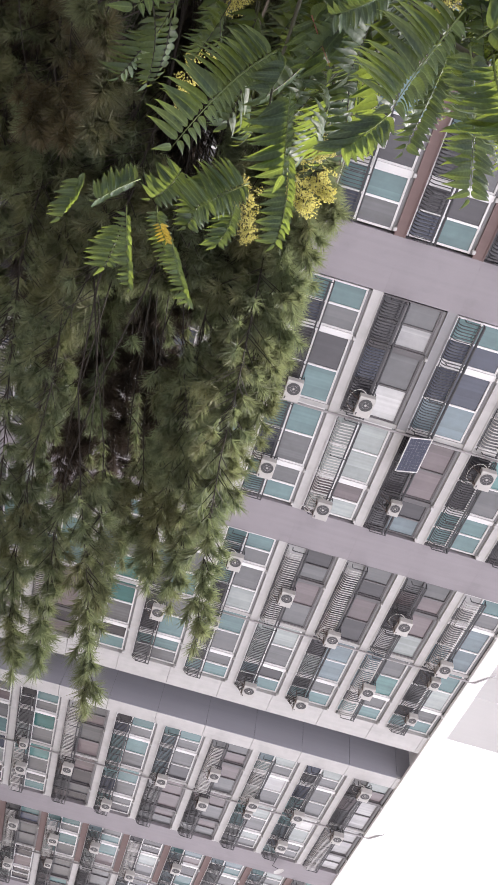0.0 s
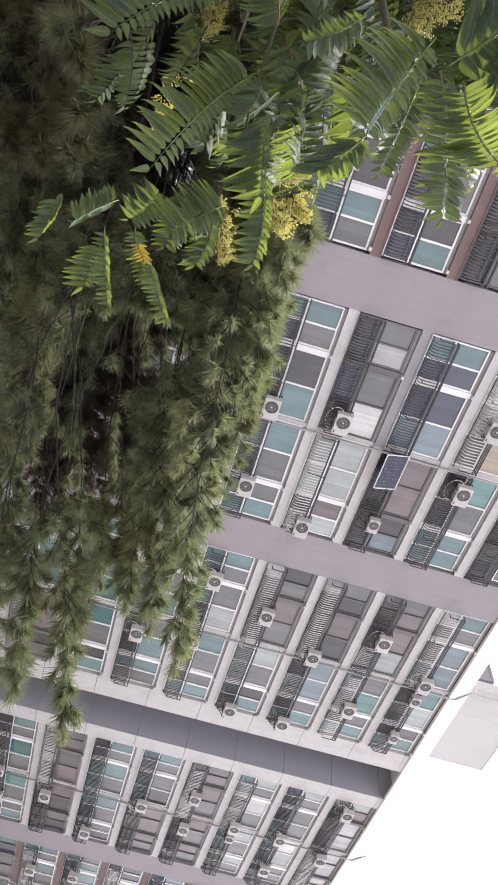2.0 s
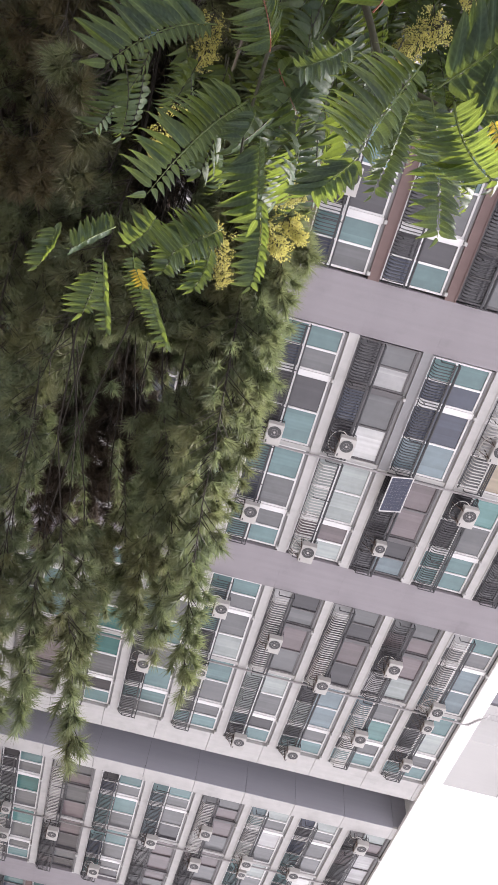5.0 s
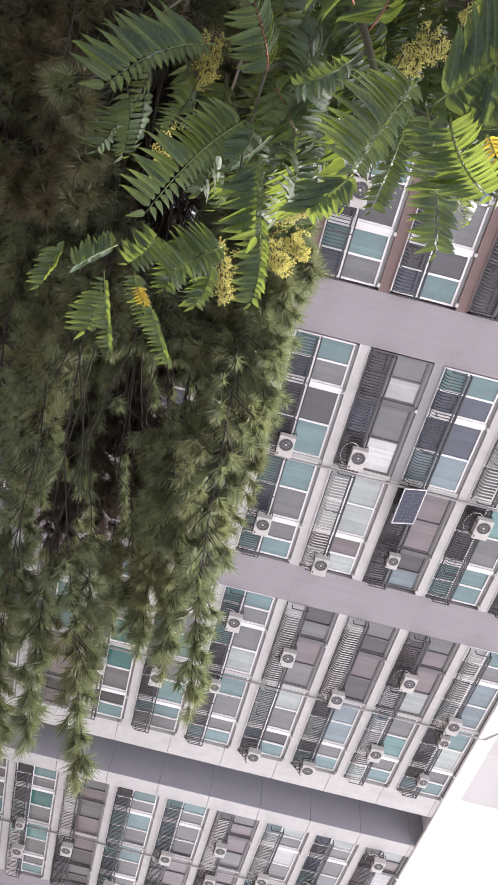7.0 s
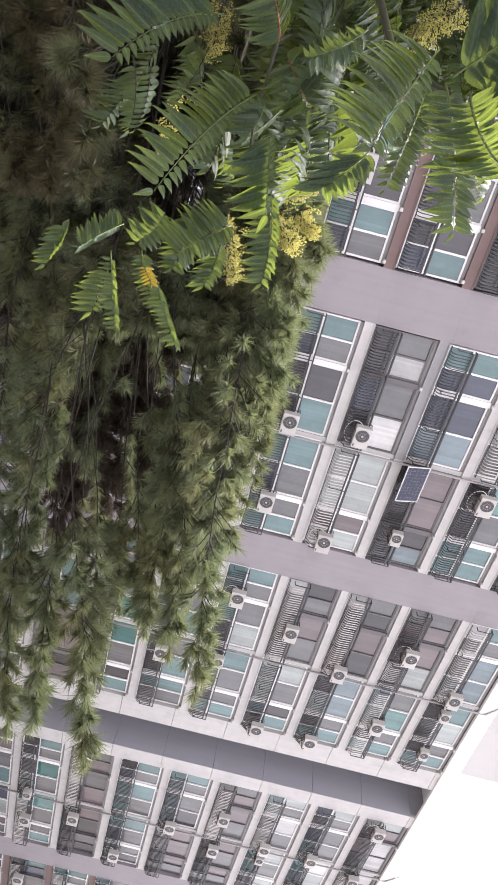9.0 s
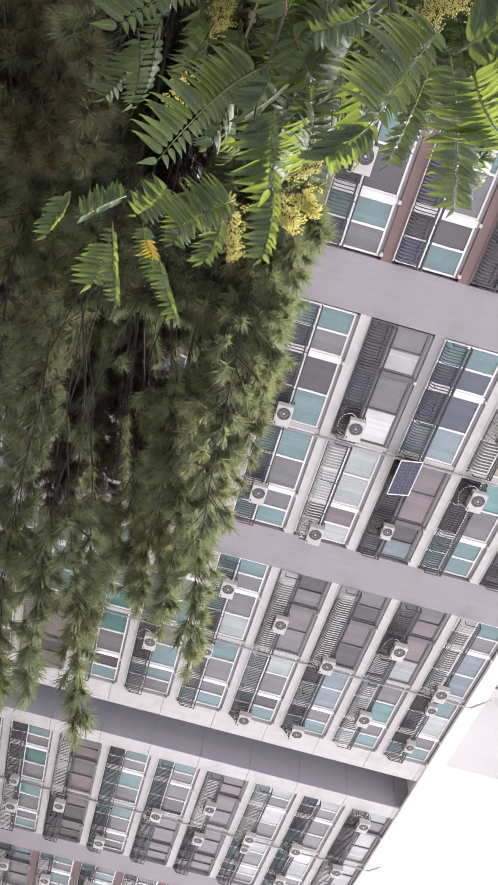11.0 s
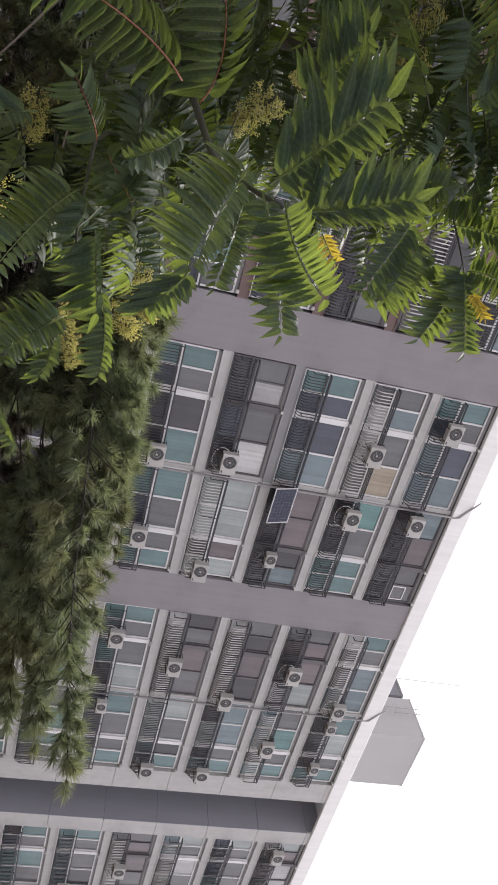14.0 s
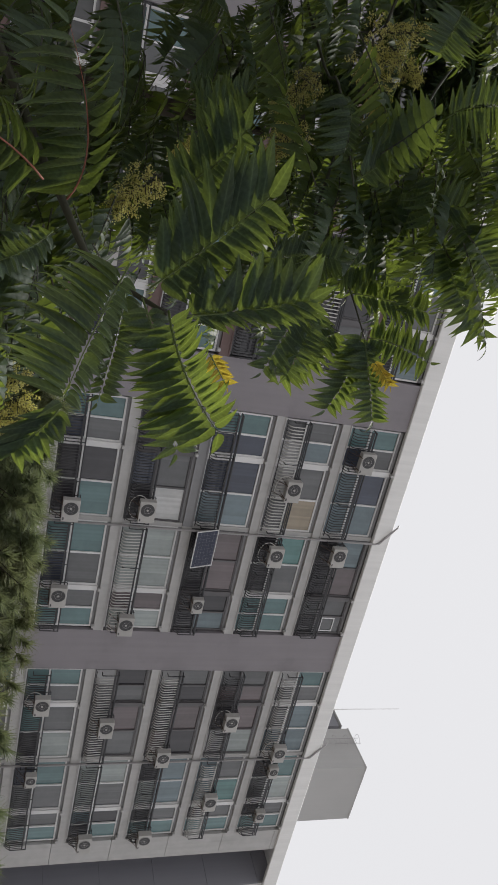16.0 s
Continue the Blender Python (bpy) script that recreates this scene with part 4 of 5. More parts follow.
panicle((-8.5, -21.13, 11.68), (-0.17, -0.41, 0.9), 0.27, 46, 0.072)
panicle((-8.48, -21.19, 11.71), (0.94, 0.02, 0.35), 0.25, 70, 0.118)
panicle((-8.48, -21.17, 11.79), (0.57, -0.22, 0.79), 0.15, 40, 0.082)
panicle((-8.34, -21.12, 11.58), (0.69, 0.29, -0.66), 0.19, 60, 0.104)
panicle((-8.19, -21.14, 11.54), (0.86, 0.2, -0.47), 0.21, 60, 0.102)
# the dense crown behind these shoots
fill_rng = random.Random(23)


def spray(centre, spread, count, size, reach):
    """A side shoot with its leaves, too deep in the crown to tell them apart."""
    stalks, blades = [], []
    for _ in range(count):
        b = Vector(centre) + Vector([fill_rng.uniform(-1, 1) * s for s in spread])
        a = fill_rng.uniform(-0.9, 0.9)
        w = Vector((math.cos(a), math.sin(a) - 0.25, fill_rng.uniform(-0.55, 0.45))).normalized()
        st, pieces = leaf_geometry(local(b), local(b + w * (reach * fill_rng.uniform(0.7, 1.15))), fill_rng.uniform(0.03, 0.14), fill_rng.uniform(-30, 35),
                                   11, size * fill_rng.uniform(0.75, 1.1), fill_rng.uniform(0.4, 1.1), fill_rng, 0.42, 1.0, fill_rng.random() < 0.4)
        stalks.append(st)
        blades += pieces
    shoot = tagged(part("side_shoot", joined(stalks), M_STEM, heaven), kind="stuff")
    tagged(part("foliage", joined(blades), M_LEAF, shoot, smooth=True), kind="stuff")


spray((-8.16, -21.59, 10.59), (0.208, 0.208, 0.208), 13, 0.096, 0.336)
spray((-7.89, -21.50, 10.62), (0.208, 0.208, 0.208), 13, 0.096, 0.336)
spray((-8.05, -20.51, 10.85), (0.208, 0.208, 0.208), 13, 0.096, 0.336)
spray((-8.23, -20.55, 11.15), (0.208, 0.208, 0.208), 13, 0.096, 0.336)
spray((-8.39, -21.06, 11.25), (0.208, 0.208, 0.208), 13, 0.096, 0.336)
spray((-8.06, -20.97, 11.37), (0.208, 0.208, 0.208), 13, 0.096, 0.336)
spray((-8.70, -19.84, 11.88), (0.208, 0.208, 0.208), 13, 0.096, 0.336)
spray((-8.24, -20.11, 11.94), (0.208, 0.208, 0.208), 13, 0.096, 0.336)
spray((-7.89, -21.13, 11.87), (0.208, 0.208, 0.208), 13, 0.096, 0.336)
spray((-8.77, -19.85, 12.35), (0.208, 0.208, 0.208), 13, 0.096, 0.336)
spray((-8.18, -21.02, 11.98), (0.208, 0.208, 0.208), 13, 0.096, 0.336)
spray((-8.07, -21.12, 12.20), (0.208, 0.208, 0.208), 13, 0.096, 0.336)
spray((-8.89, -20.03, 12.67), (0.208, 0.208, 0.208), 13, 0.096, 0.336)
spray((-8.35, -20.97, 12.35), (0.208, 0.208, 0.208), 13, 0.096, 0.336)
spray((-7.82, -20.39, 11.20), (0.208, 0.208, 0.208), 13, 0.096, 0.336)
spray((-7.64, -20.72, 11.26), (0.208, 0.208, 0.208), 13, 0.096, 0.336)
spray((-7.77, -20.73, 11.68), (0.208, 0.208, 0.208), 13, 0.096, 0.336)
spray((-7.60, -21.28, 10.72), (0.208, 0.208, 0.208), 13, 0.096, 0.336)
spray((-8.77, -20.91, 11.60), (0.208, 0.208, 0.208), 13, 0.096, 0.336)
spray((-8.43, -21.32, 10.70), (0.208, 0.208, 0.208), 13, 0.096, 0.336)
spray((-8.90, -20.99, 12.13), (0.208, 0.208, 0.208), 13, 0.096, 0.336)
spray((-8.92, -19.66, 12.61), (0.208, 0.208, 0.208), 13, 0.096, 0.336)
spray((-8.75, -20.07, 12.80), (0.208, 0.208, 0.208), 13, 0.096, 0.336)
spray((-8.52, -19.68, 12.44), (0.208, 0.208, 0.208), 13, 0.096, 0.336)
spray((-8.20, -20.70, 12.52), (0.208, 0.208, 0.208), 13, 0.096, 0.336)
spray((-8.61, -19.59, 12.17), (0.208, 0.208, 0.208), 13, 0.096, 0.336)
spray((-9.04, -19.97, 12.82), (0.208, 0.208, 0.208), 13, 0.096, 0.336)
spray((-7.95, -20.75, 12.31), (0.208, 0.208, 0.208), 13, 0.096, 0.336)
spray((-8.14, -20.89, 12.55), (0.208, 0.208, 0.208), 13, 0.096, 0.336)
spray((-8.43, -19.59, 11.69), (0.208, 0.208, 0.208), 13, 0.096, 0.336)
spray((-7.99, -20.07, 11.07), (0.208, 0.208, 0.208), 13, 0.096, 0.336)
spray((-8.08, -20.67, 10.57), (0.208, 0.208, 0.208), 13, 0.096, 0.336)
spray((-7.81, -20.51, 10.81), (0.208, 0.208, 0.208), 13, 0.096, 0.336)
spray((-7.58, -20.68, 10.56), (0.208, 0.208, 0.208), 13, 0.096, 0.336)
spray((-8.30, -19.25, 11.07), (0.24, 0.24, 0.24), 13, 0.104, 0.36)
spray((-7.99, -19.24, 11.14), (0.24, 0.24, 0.24), 13, 0.104, 0.36)
spray((-8.38, -19.29, 11.41), (0.24, 0.24, 0.24), 13, 0.104, 0.36)
spray((-8.07, -19.28, 11.49), (0.24, 0.24, 0.24), 13, 0.104, 0.36)
spray((-9.01, -19.43, 11.56), (0.24, 0.24, 0.24), 13, 0.104, 0.36)
spray((-8.74, -19.39, 11.65), (0.24, 0.24, 0.24), 13, 0.104, 0.36)
spray((-8.46, -19.36, 11.74), (0.24, 0.24, 0.24), 13, 0.104, 0.36)
spray((-8.15, -19.36, 11.83), (0.24, 0.24, 0.24), 13, 0.104, 0.36)
spray((-7.80, -20.01, 11.63), (0.24, 0.24, 0.24), 13, 0.104, 0.36)
spray((-9.07, -19.52, 11.87), (0.24, 0.24, 0.24), 13, 0.104, 0.36)
spray((-8.81, -19.48, 11.97), (0.24, 0.24, 0.24), 13, 0.104, 0.36)
spray((-8.53, -19.46, 12.07), (0.24, 0.24, 0.24), 13, 0.104, 0.36)
spray((-8.22, -19.46, 12.17), (0.24, 0.24, 0.24), 13, 0.104, 0.36)
spray((-7.87, -20.09, 11.93), (0.24, 0.24, 0.24), 13, 0.104, 0.36)
spray((-9.14, -19.63, 12.17), (0.24, 0.24, 0.24), 13, 0.104, 0.36)
spray((-8.88, -19.60, 12.28), (0.24, 0.24, 0.24), 13, 0.104, 0.36)
spray((-8.60, -19.59, 12.39), (0.24, 0.24, 0.24), 13, 0.104, 0.36)
spray((-8.30, -19.59, 12.50), (0.24, 0.24, 0.24), 13, 0.104, 0.36)
spray((-7.94, -20.20, 12.22), (0.24, 0.24, 0.24), 13, 0.104, 0.36)
spray((-9.19, -19.75, 12.45), (0.24, 0.24, 0.24), 13, 0.104, 0.36)
spray((-8.94, -19.73, 12.57), (0.24, 0.24, 0.24), 13, 0.104, 0.36)
spray((-8.66, -19.73, 12.69), (0.24, 0.24, 0.24), 13, 0.104, 0.36)
spray((-8.37, -19.74, 12.80), (0.24, 0.24, 0.24), 13, 0.104, 0.36)
spray((-8.01, -20.33, 12.49), (0.24, 0.24, 0.24), 13, 0.104, 0.36)
spray((-9.24, -19.89, 12.72), (0.24, 0.24, 0.24), 13, 0.104, 0.36)
spray((-8.99, -19.88, 12.84), (0.24, 0.24, 0.24), 13, 0.104, 0.36)
spray((-8.72, -19.89, 12.97), (0.24, 0.24, 0.24), 13, 0.104, 0.36)
spray((-8.43, -19.91, 13.09), (0.24, 0.24, 0.24), 13, 0.104, 0.36)
spray((-8.07, -20.47, 12.74), (0.24, 0.24, 0.24), 13, 0.104, 0.36)
spray((-7.64, -21.68, 10.42), (0.12, 0.12, 0.12), 5, 0.088, 0.288)
spray((-7.49, -21.56, 10.22), (0.12, 0.12, 0.12), 5, 0.088, 0.288)
spray((-7.68, -21.75, 10.64), (0.12, 0.12, 0.12), 5, 0.088, 0.288)
spray((-7.52, -21.51, 10.06), (0.12, 0.12, 0.12), 5, 0.088, 0.288)
spray((-7.44, -21.61, 10.55), (0.12, 0.12, 0.12), 5, 0.088, 0.288)
spray((-7.63, -21.76, 10.75), (0.12, 0.12, 0.12), 5, 0.088, 0.288)
spray((-7.37, -21.77, 10.70), (0.12, 0.12, 0.12), 5, 0.088, 0.288)
spray((-9.4, -20.6, 11.2), (0.7, 0.9, 1.8), 70, 0.14, 0.5)
spray((-10.5, -20.8, 12.2), (1.2, 1.5, 2.4), 90, 0.15, 0.55)
spray((-11.2, -21.2, 13.6), (1.3, 1.2, 1.0), 60, 0.14, 0.5)
spray((-12.3, -21.0, 12.2), (0.9, 1.4, 1.2), 50, 0.14, 0.5)
spray((-11.4, -22.4, 11.4), (1.0, 0.7, 1.0), 40, 0.14, 0.5)
spray((-8.8, -20.3, 13.6), (1.0, 1.0, 0.6), 60, 0.14, 0.5)
# unseen spray added above the view to shade the red-stalked leaves
spray((-7.45, -21.1, 14.0), (0.45, 0.45, 0.3), 44, 0.12, 0.4)


# ---- pine ----
pine = empty("pine_tree", (-8.4, -19.5, 0))
tagged(pine, "tall dense pine with drooping boughs of long green needles", "tree")
PB = Vector((8.4, 19.5, 0))
pine_rng = random.Random(5)
nrng = np.random.default_rng(5)
part("trunk", tube([Vector(p) + PB for p in ((-8.4, -19.5, -0.1), (-8.35, -19.5, 5), (-8.3, -19.55, 9), (-8.2, -19.6, 11.0), (-8.2, -19.6, 11.8))], [0.24, 0.19, 0.12, 0.06, 0.02], 10), M_BARK, pine, smooth=True)


# openings between the layers of boughs: a middle and the three ways across, each over its half width
OPENINGS = [
    ((-5.59, -20.87, 9.91), (-0.92, 0.42, 3.81), (-1.51, 0.87, -0.46), (0.51, 0.84, -0.18)),
    ((-5.93, -20.66, 10.03), (-0.6, 0.27, 2.47), (-4.29, 2.47, -1.31), (0.42, 0.89, -0.15)),
    ((-7.26, -20.83, 9.23), (-1.55, 0.7, 6.42), (-2.53, 1.46, -0.77), (0.1, 0.92, -0.38)),
    ((-7.33, -20.62, 9.89), (-0.91, 0.41, 3.77), (-1.64, 0.94, -0.5), (0.07, 0.81, -0.17)),
    ((-7.57, -20.8, 9.55), (-0.73, 0.33, 3), (-6.35, 3.66, -1.94), (0.01, 0.95, -0.3)),
    ((-5.14, -21.08, 9.8), (-1.75, 0.79, 7.24), (-2.79, 1.61, -0.85), (0.67, 0.86, -0.23)),
]
OPENINGS = [[Vector(v) for v in row] for row in OPENINGS]


def in_opening(p):
    return any(sum((p - PB - row[0]).dot(axis) ** 2 for axis in row[1:]) < 1.0 for row in OPENINGS)


def needle_mesh(name, shoots, parent, material, per=110, long=0.082, wide=0.0025):
    """Thin needles round many shoots (place, way, length), one triangle each."""
    n = len(shoots)
    p = np.repeat(np.array([s[0] for s in shoots]), per, 0)
    w = np.repeat(np.array([s[1] for s in shoots]), per, 0)
    ln = np.repeat(np.array([s[2] for s in shoots]), per)
    m = n * per
    a = np.cross(w, np.array((0.3, 0.2, 0.93)))
    a /= np.linalg.norm(a, axis=1)[:, None]
    c = np.cross(w, a)
    t, ang, lean = nrng.uniform(0, 1, m), nrng.uniform(0, 2 * np.pi, m), nrng.uniform(0.15, 1.2, m)
    way = w * np.cos(lean)[:, None] + (np.cos(ang)[:, None] * a + np.sin(ang)[:, None] * c) * np.sin(lean)[:, None]
    root = p + w * (t * ln)[:, None]
    tip = root + way * (long * nrng.uniform(0.7, 1.15, m))[:, None]
    tip[:, 2] -= 0.006
    side = np.cross(way, nrng.normal(size=(m, 3)))
    side /= np.linalg.norm(side, axis=1)[:, None]
    co = np.stack([root - side * wide, root + side * wide, tip], 1).astype(np.float32)
    me = bpy.data.meshes.new(name)
    me.vertices.add(3 * m)
    me.vertices.foreach_set("co", co.ravel())
    me.loops.add(3 * m)
    me.loops.foreach_set("vertex_index", np.arange(3 * m, dtype=np.int32))
    me.polygons.add(m)
    me.polygons.foreach_set("loop_start", np.arange(0, 3 * m, 3, dtype=np.int32))
    me.update(calc_edges=True)
    me.materials.append(material)
    return tagged(hang(name, me, parent), kind="stuff")


def bough(start, tip, sag, fat=0.19, dense=1.0, per=110, blades=None):
    """A limb from the trunk with side twigs that end in round tufts of needles."""
    start, tip = Vector(start) + PB, Vector(tip) + PB
    chord = tip - start
    mid = (start + tip) / 2 + Vector((0, 0, -sag * chord.length))
    at = lambda t: start * (1 - t) ** 2 + mid * (2 * t * (1 - t)) + tip * t * t
    a = chord.orthogonal().normalized()
    c = chord.normalized().cross(a)
    p1, p2, wave = pine_rng.uniform(0, 6.28), pine_rng.uniform(0, 6.28), 0.022 * chord.length
    straight = at
    at = lambda t: straight(t) + (a * math.sin(7 * t + p1) + c * math.sin(9 * t + p2)) * (wave * math.sin(math.pi * min(max(t, 0), 1)))
    r = 0.003 + 0.0012 * chord.length
    limb = part("bough", tube([at(i / 9) for i in range(10)], [r * (1 - 0.09 * i) for i in range(10)], 6), M_TWIGBARK, pine, smooth=True)
    shoots, wood = [], []
    n = int(chord.length * 32 * dense)
    for i in range(n):
        t = 0.25 + 0.72 * (i + pine_rng.random()) / n
        d = (at(min(t + 0.02, 1)) - at(t - 0.02)).normalized()
        a = d.orthogonal().normalized()
        out = Matrix.Rotation(pine_rng.uniform(0, 2 * math.pi), 3, d) @ a
        reach = fat * (1.0 if t < 0.62 else 1.0 - 2.3 * (t - 0.62)) * pine_rng.uniform(0.35, 1.1)
        p = at(t)
        q = p + out * reach + d * (0.05 + 0.5 * reach)
        w = (d * 0.7 + out * 0.8 + Vector((0, -0.2, 0.25)) + Vector([pine_rng.gauss(0, 0.15) for _ in range(3)])).normalized()
        if not in_opening(q):
            wood.append(tube([p, q], [0.003, 0.002], 3))
            shoots.append((tuple(q - w * 0.03), tuple(w), pine_rng.uniform(0.04, 0.075)))
    d = (at(1.0) - at(0.96)).normalized()
    for k in range(6):
        shoots.append((tuple(at(0.87 + 0.024 * k)), tuple((d + Vector([pine_rng.gauss(0, 0.12) for _ in range(3)])).normalized()), 0.05))
    if wood:
        part("brushwood", joined(wood), M_TWIGBARK, limb)["kind"] = "stuff"
    needle_mesh("needles", shoots, limb, blades or (M_DRY_SHADE if dense == 0.6 else M_NEEDLE), per)


bough((-8.30, -19.55, 10.14), (-6.83, -21.00, 10.80), 0.06)
bough((-8.30, -19.55, 10.22), (-6.60, -20.98, 10.75), 0.07)
bough((-8.30, -19.55, 10.34), (-6.62, -20.81, 10.62), 0.03)
bough((-8.30, -19.55, 9.87), (-6.34, -20.99, 10.76), 0.09)
bough((-8.30, -19.55, 10.13), (-6.06, -21.02, 10.77), 0.04)
bough((-8.30, -19.55, 10.83), (-5.77, -21.09, 10.73), 0.06)
bough((-8.30, -19.55, 10.53), (-5.89, -20.85, 10.59), 0.06)
bough((-8.30, -19.55, 10.41), (-5.50, -21.16, 10.67), 0.03)
bough((-8.30, -19.55, 10.41), (-5.35, -21.27, 10.68), 0.09)
bough((-8.30, -19.55, 10.14), (-5.45, -20.92, 10.51), 0.08)
bough((-8.30, -19.55, 10.46), (-5.11, -21.37, 10.69), 0.03)
bough((-8.30, -19.55, 10.61), (-4.83, -21.87, 10.75), 0.07)
bough((-8.30, -19.55, 9.97), (-4.82, -21.65, 10.57), 0.02)
bough((-8.30, -19.55, 10.38), (-4.82, -21.54, 10.42), 0.06)
bough((-8.30, -19.55, 10.19), (-4.75, -21.39, 10.37), 0.09)
bough((-8.30, -19.55, 10.04), (-4.72, -21.33, 10.23), 0.09)
bough((-8.30, -19.55, 9.70), (-4.63, -21.78, 10.20), 0.08)
bough((-8.30, -19.55, 9.75), (-4.56, -22.19, 10.32), 0.09)
bough((-8.30, -19.55, 9.99), (-4.55, -22.05, 10.01), 0.03)
bough((-8.30, -19.55, 9.14), (-4.47, -22.05, 9.90), 0.04)
bough((-8.30, -19.55, 9.81), (-4.63, -21.65, 9.75), 0.05)
bough((-8.30, -19.55, 9.59), (-4.58, -21.43, 9.86), 0.04)
bough((-8.30, -19.55, 10.19), (-4.83, -21.30, 10.59), 0.05)
bough((-8.30, -19.55, 9.41), (-4.63, -21.14, 9.96), 0.07)
bough((-8.30, -19.55, 10.01), (-4.89, -20.95, 10.32), 0.09)
bough((-8.30, -19.55, 10.09), (-5.59, -20.75, 10.31), 0.09)
bough((-8.30, -19.55, 10.05), (-4.99, -20.71, 10.10), 0.10)
bough((-8.30, -19.55, 10.12), (-6.05, -20.61, 10.35), 0.03)
bough((-8.30, -19.55, 9.62), (-4.44, -21.92, 9.66), 0.10)
bough((-8.30, -19.55, 9.38), (-4.51, -21.45, 9.37), 0.07)
bough((-8.30, -19.55, 9.54), (-4.99, -20.48, 9.73), 0.04)
bough((-8.30, -19.55, 9.79), (-6.11, -20.40, 9.86), 0.07)
bough((-8.30, -19.55, 8.90), (-5.74, -20.47, 9.52), 0.03)
bough((-8.30, -19.55, 9.34), (-5.21, -20.63, 9.38), 0.10)
bough((-8.30, -19.55, 8.44), (-4.77, -21.01, 9.26), 0.08)
bough((-8.30, -19.55, 9.11), (-7.33, -20.99, 9.60), 0.03, blades=M_OLIVE_SHADE)
bough((-8.30, -19.55, 8.98), (-7.00, -20.63, 9.59), 0.08, blades=M_OLIVE_SHADE)
bough((-8.30, -19.55, 9.25), (-6.74, -20.70, 9.28), 0.02, blades=M_OLIVE_SHADE)
bough((-8.30, -19.55, 9.14), (-6.50, -20.55, 9.42), 0.02)
bough((-8.30, -19.55, 9.45), (-6.71, -20.18, 9.63), 0.05, blades=M_OLIVE_SHADE)
bough((-8.30, -19.55, 9.21), (-6.19, -20.63, 9.23), 0.10)
bough((-8.30, -19.55, 9.70), (-5.72, -20.36, 10.09), 0.10)
bough((-8.30, -19.55, 9.81), (-6.28, -20.43, 10.40), 0.03)
bough((-8.30, -19.55, 10.32), (-6.18, -20.71, 10.62), 0.02)
bough((-8.30, -19.55, 8.83), (-5.66, -20.78, 9.54), 0.05)
bough((-8.30, -19.55, 10.22), (-5.16, -20.93, 10.51), 0.03)
bough((-8.30, -19.55, 9.59), (-4.80, -21.12, 10.45), 0.09)
bough((-8.30, -19.55, 9.39), (-4.74, -20.92, 9.98), 0.10)
bough((-8.30, -19.55, 9.61), (-4.75, -21.11, 9.62), 0.05)
bough((-8.30, -19.55, 9.32), (-5.42, -20.30, 9.76), 0.06)
bough((-8.30, -19.55, 10.43), (-5.72, -20.76, 10.69), 0.07)
bough((-8.30, -19.55, 8.80), (-5.68, -20.63, 9.14), 0.07)
bough((-8.30, -19.55, 8.87), (-6.41, -20.46, 8.83), 0.06)
bough((-8.30, -19.55, 8.52), (-5.33, -20.71, 8.98), 0.08)
bough((-8.30, -19.55, 9.12), (-7.32, -21.43, 9.78), 0.04, blades=M_OLIVE_SHADE)
bough((-8.30, -19.55, 9.85), (-7.14, -21.37, 9.78), 0.06, blades=M_OLIVE_SHADE)
bough((-8.30, -19.55, 9.41), (-6.95, -21.33, 9.77), 0.02, blades=M_OLIVE_SHADE)
bough((-8.30, -19.55, 9.11), (-6.87, -21.15, 9.59), 0.07, blades=M_OLIVE_SHADE)
bough((-8.30, -19.55, 8.58), (-6.86, -21.12, 9.46), 0.07, blades=M_OLIVE_SHADE)
bough((-8.30, -19.55, 9.65), (-8.25, -20.26, 9.95), 0.05)
bough((-8.30, -19.55, 9.90), (-8.17, -20.06, 10.20), 0.05)
bough((-8.30, -19.55, 10.12), (-8.47, -19.76, 10.42), 0.05)
bough((-8.30, -19.55, 9.84), (-7.80, -20.20, 10.14), 0.05)
bough((-8.30, -19.55, 10.06), (-7.99, -19.87, 10.36), 0.05)
bough((-8.30, -19.55, 9.72), (-7.51, -20.39, 10.02), 0.05)
bough((-8.30, -19.55, 10.37), (-8.22, -19.57, 10.67), 0.05)
bough((-8.30, -19.55, 9.49), (-7.86, -20.26, 9.79), 0.05)
bough((-8.30, -19.55, 9.78), (-8.54, -19.97, 10.08), 0.05)
bough((-8.30, -19.55, 9.85), (-7.23, -20.32, 10.15), 0.05)
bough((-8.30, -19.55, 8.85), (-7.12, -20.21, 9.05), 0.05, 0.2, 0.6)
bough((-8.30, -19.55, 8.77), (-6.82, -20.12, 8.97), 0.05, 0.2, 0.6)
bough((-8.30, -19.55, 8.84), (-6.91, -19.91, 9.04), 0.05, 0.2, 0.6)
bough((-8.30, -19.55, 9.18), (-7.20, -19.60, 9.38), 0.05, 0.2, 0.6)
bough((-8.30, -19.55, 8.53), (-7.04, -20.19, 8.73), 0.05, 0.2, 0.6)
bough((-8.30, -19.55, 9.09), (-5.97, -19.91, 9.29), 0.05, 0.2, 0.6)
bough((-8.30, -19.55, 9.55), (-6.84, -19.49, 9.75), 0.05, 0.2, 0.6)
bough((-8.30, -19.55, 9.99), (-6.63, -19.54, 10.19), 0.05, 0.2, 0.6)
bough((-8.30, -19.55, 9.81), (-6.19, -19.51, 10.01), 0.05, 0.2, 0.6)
# a young shoot near the eye
bough((-7.51, -21.24, 9.85), (-7.41, -21.44, 9.72), 0.0, 0.06, 1.6, 70)
# inner boughs behind the openings, their needles coloured dark to stand for shade
bough((-8.30, -19.55, 8.92), (-4.89, -20.26, 9.74), 0.05, 0.26, 1.3, 90, M_DRY_SHADE)
bough((-8.30, -19.55, 9.81), (-4.73, -20.22, 9.93), 0.05, 0.26, 1.3, 90, M_DRY_SHADE)
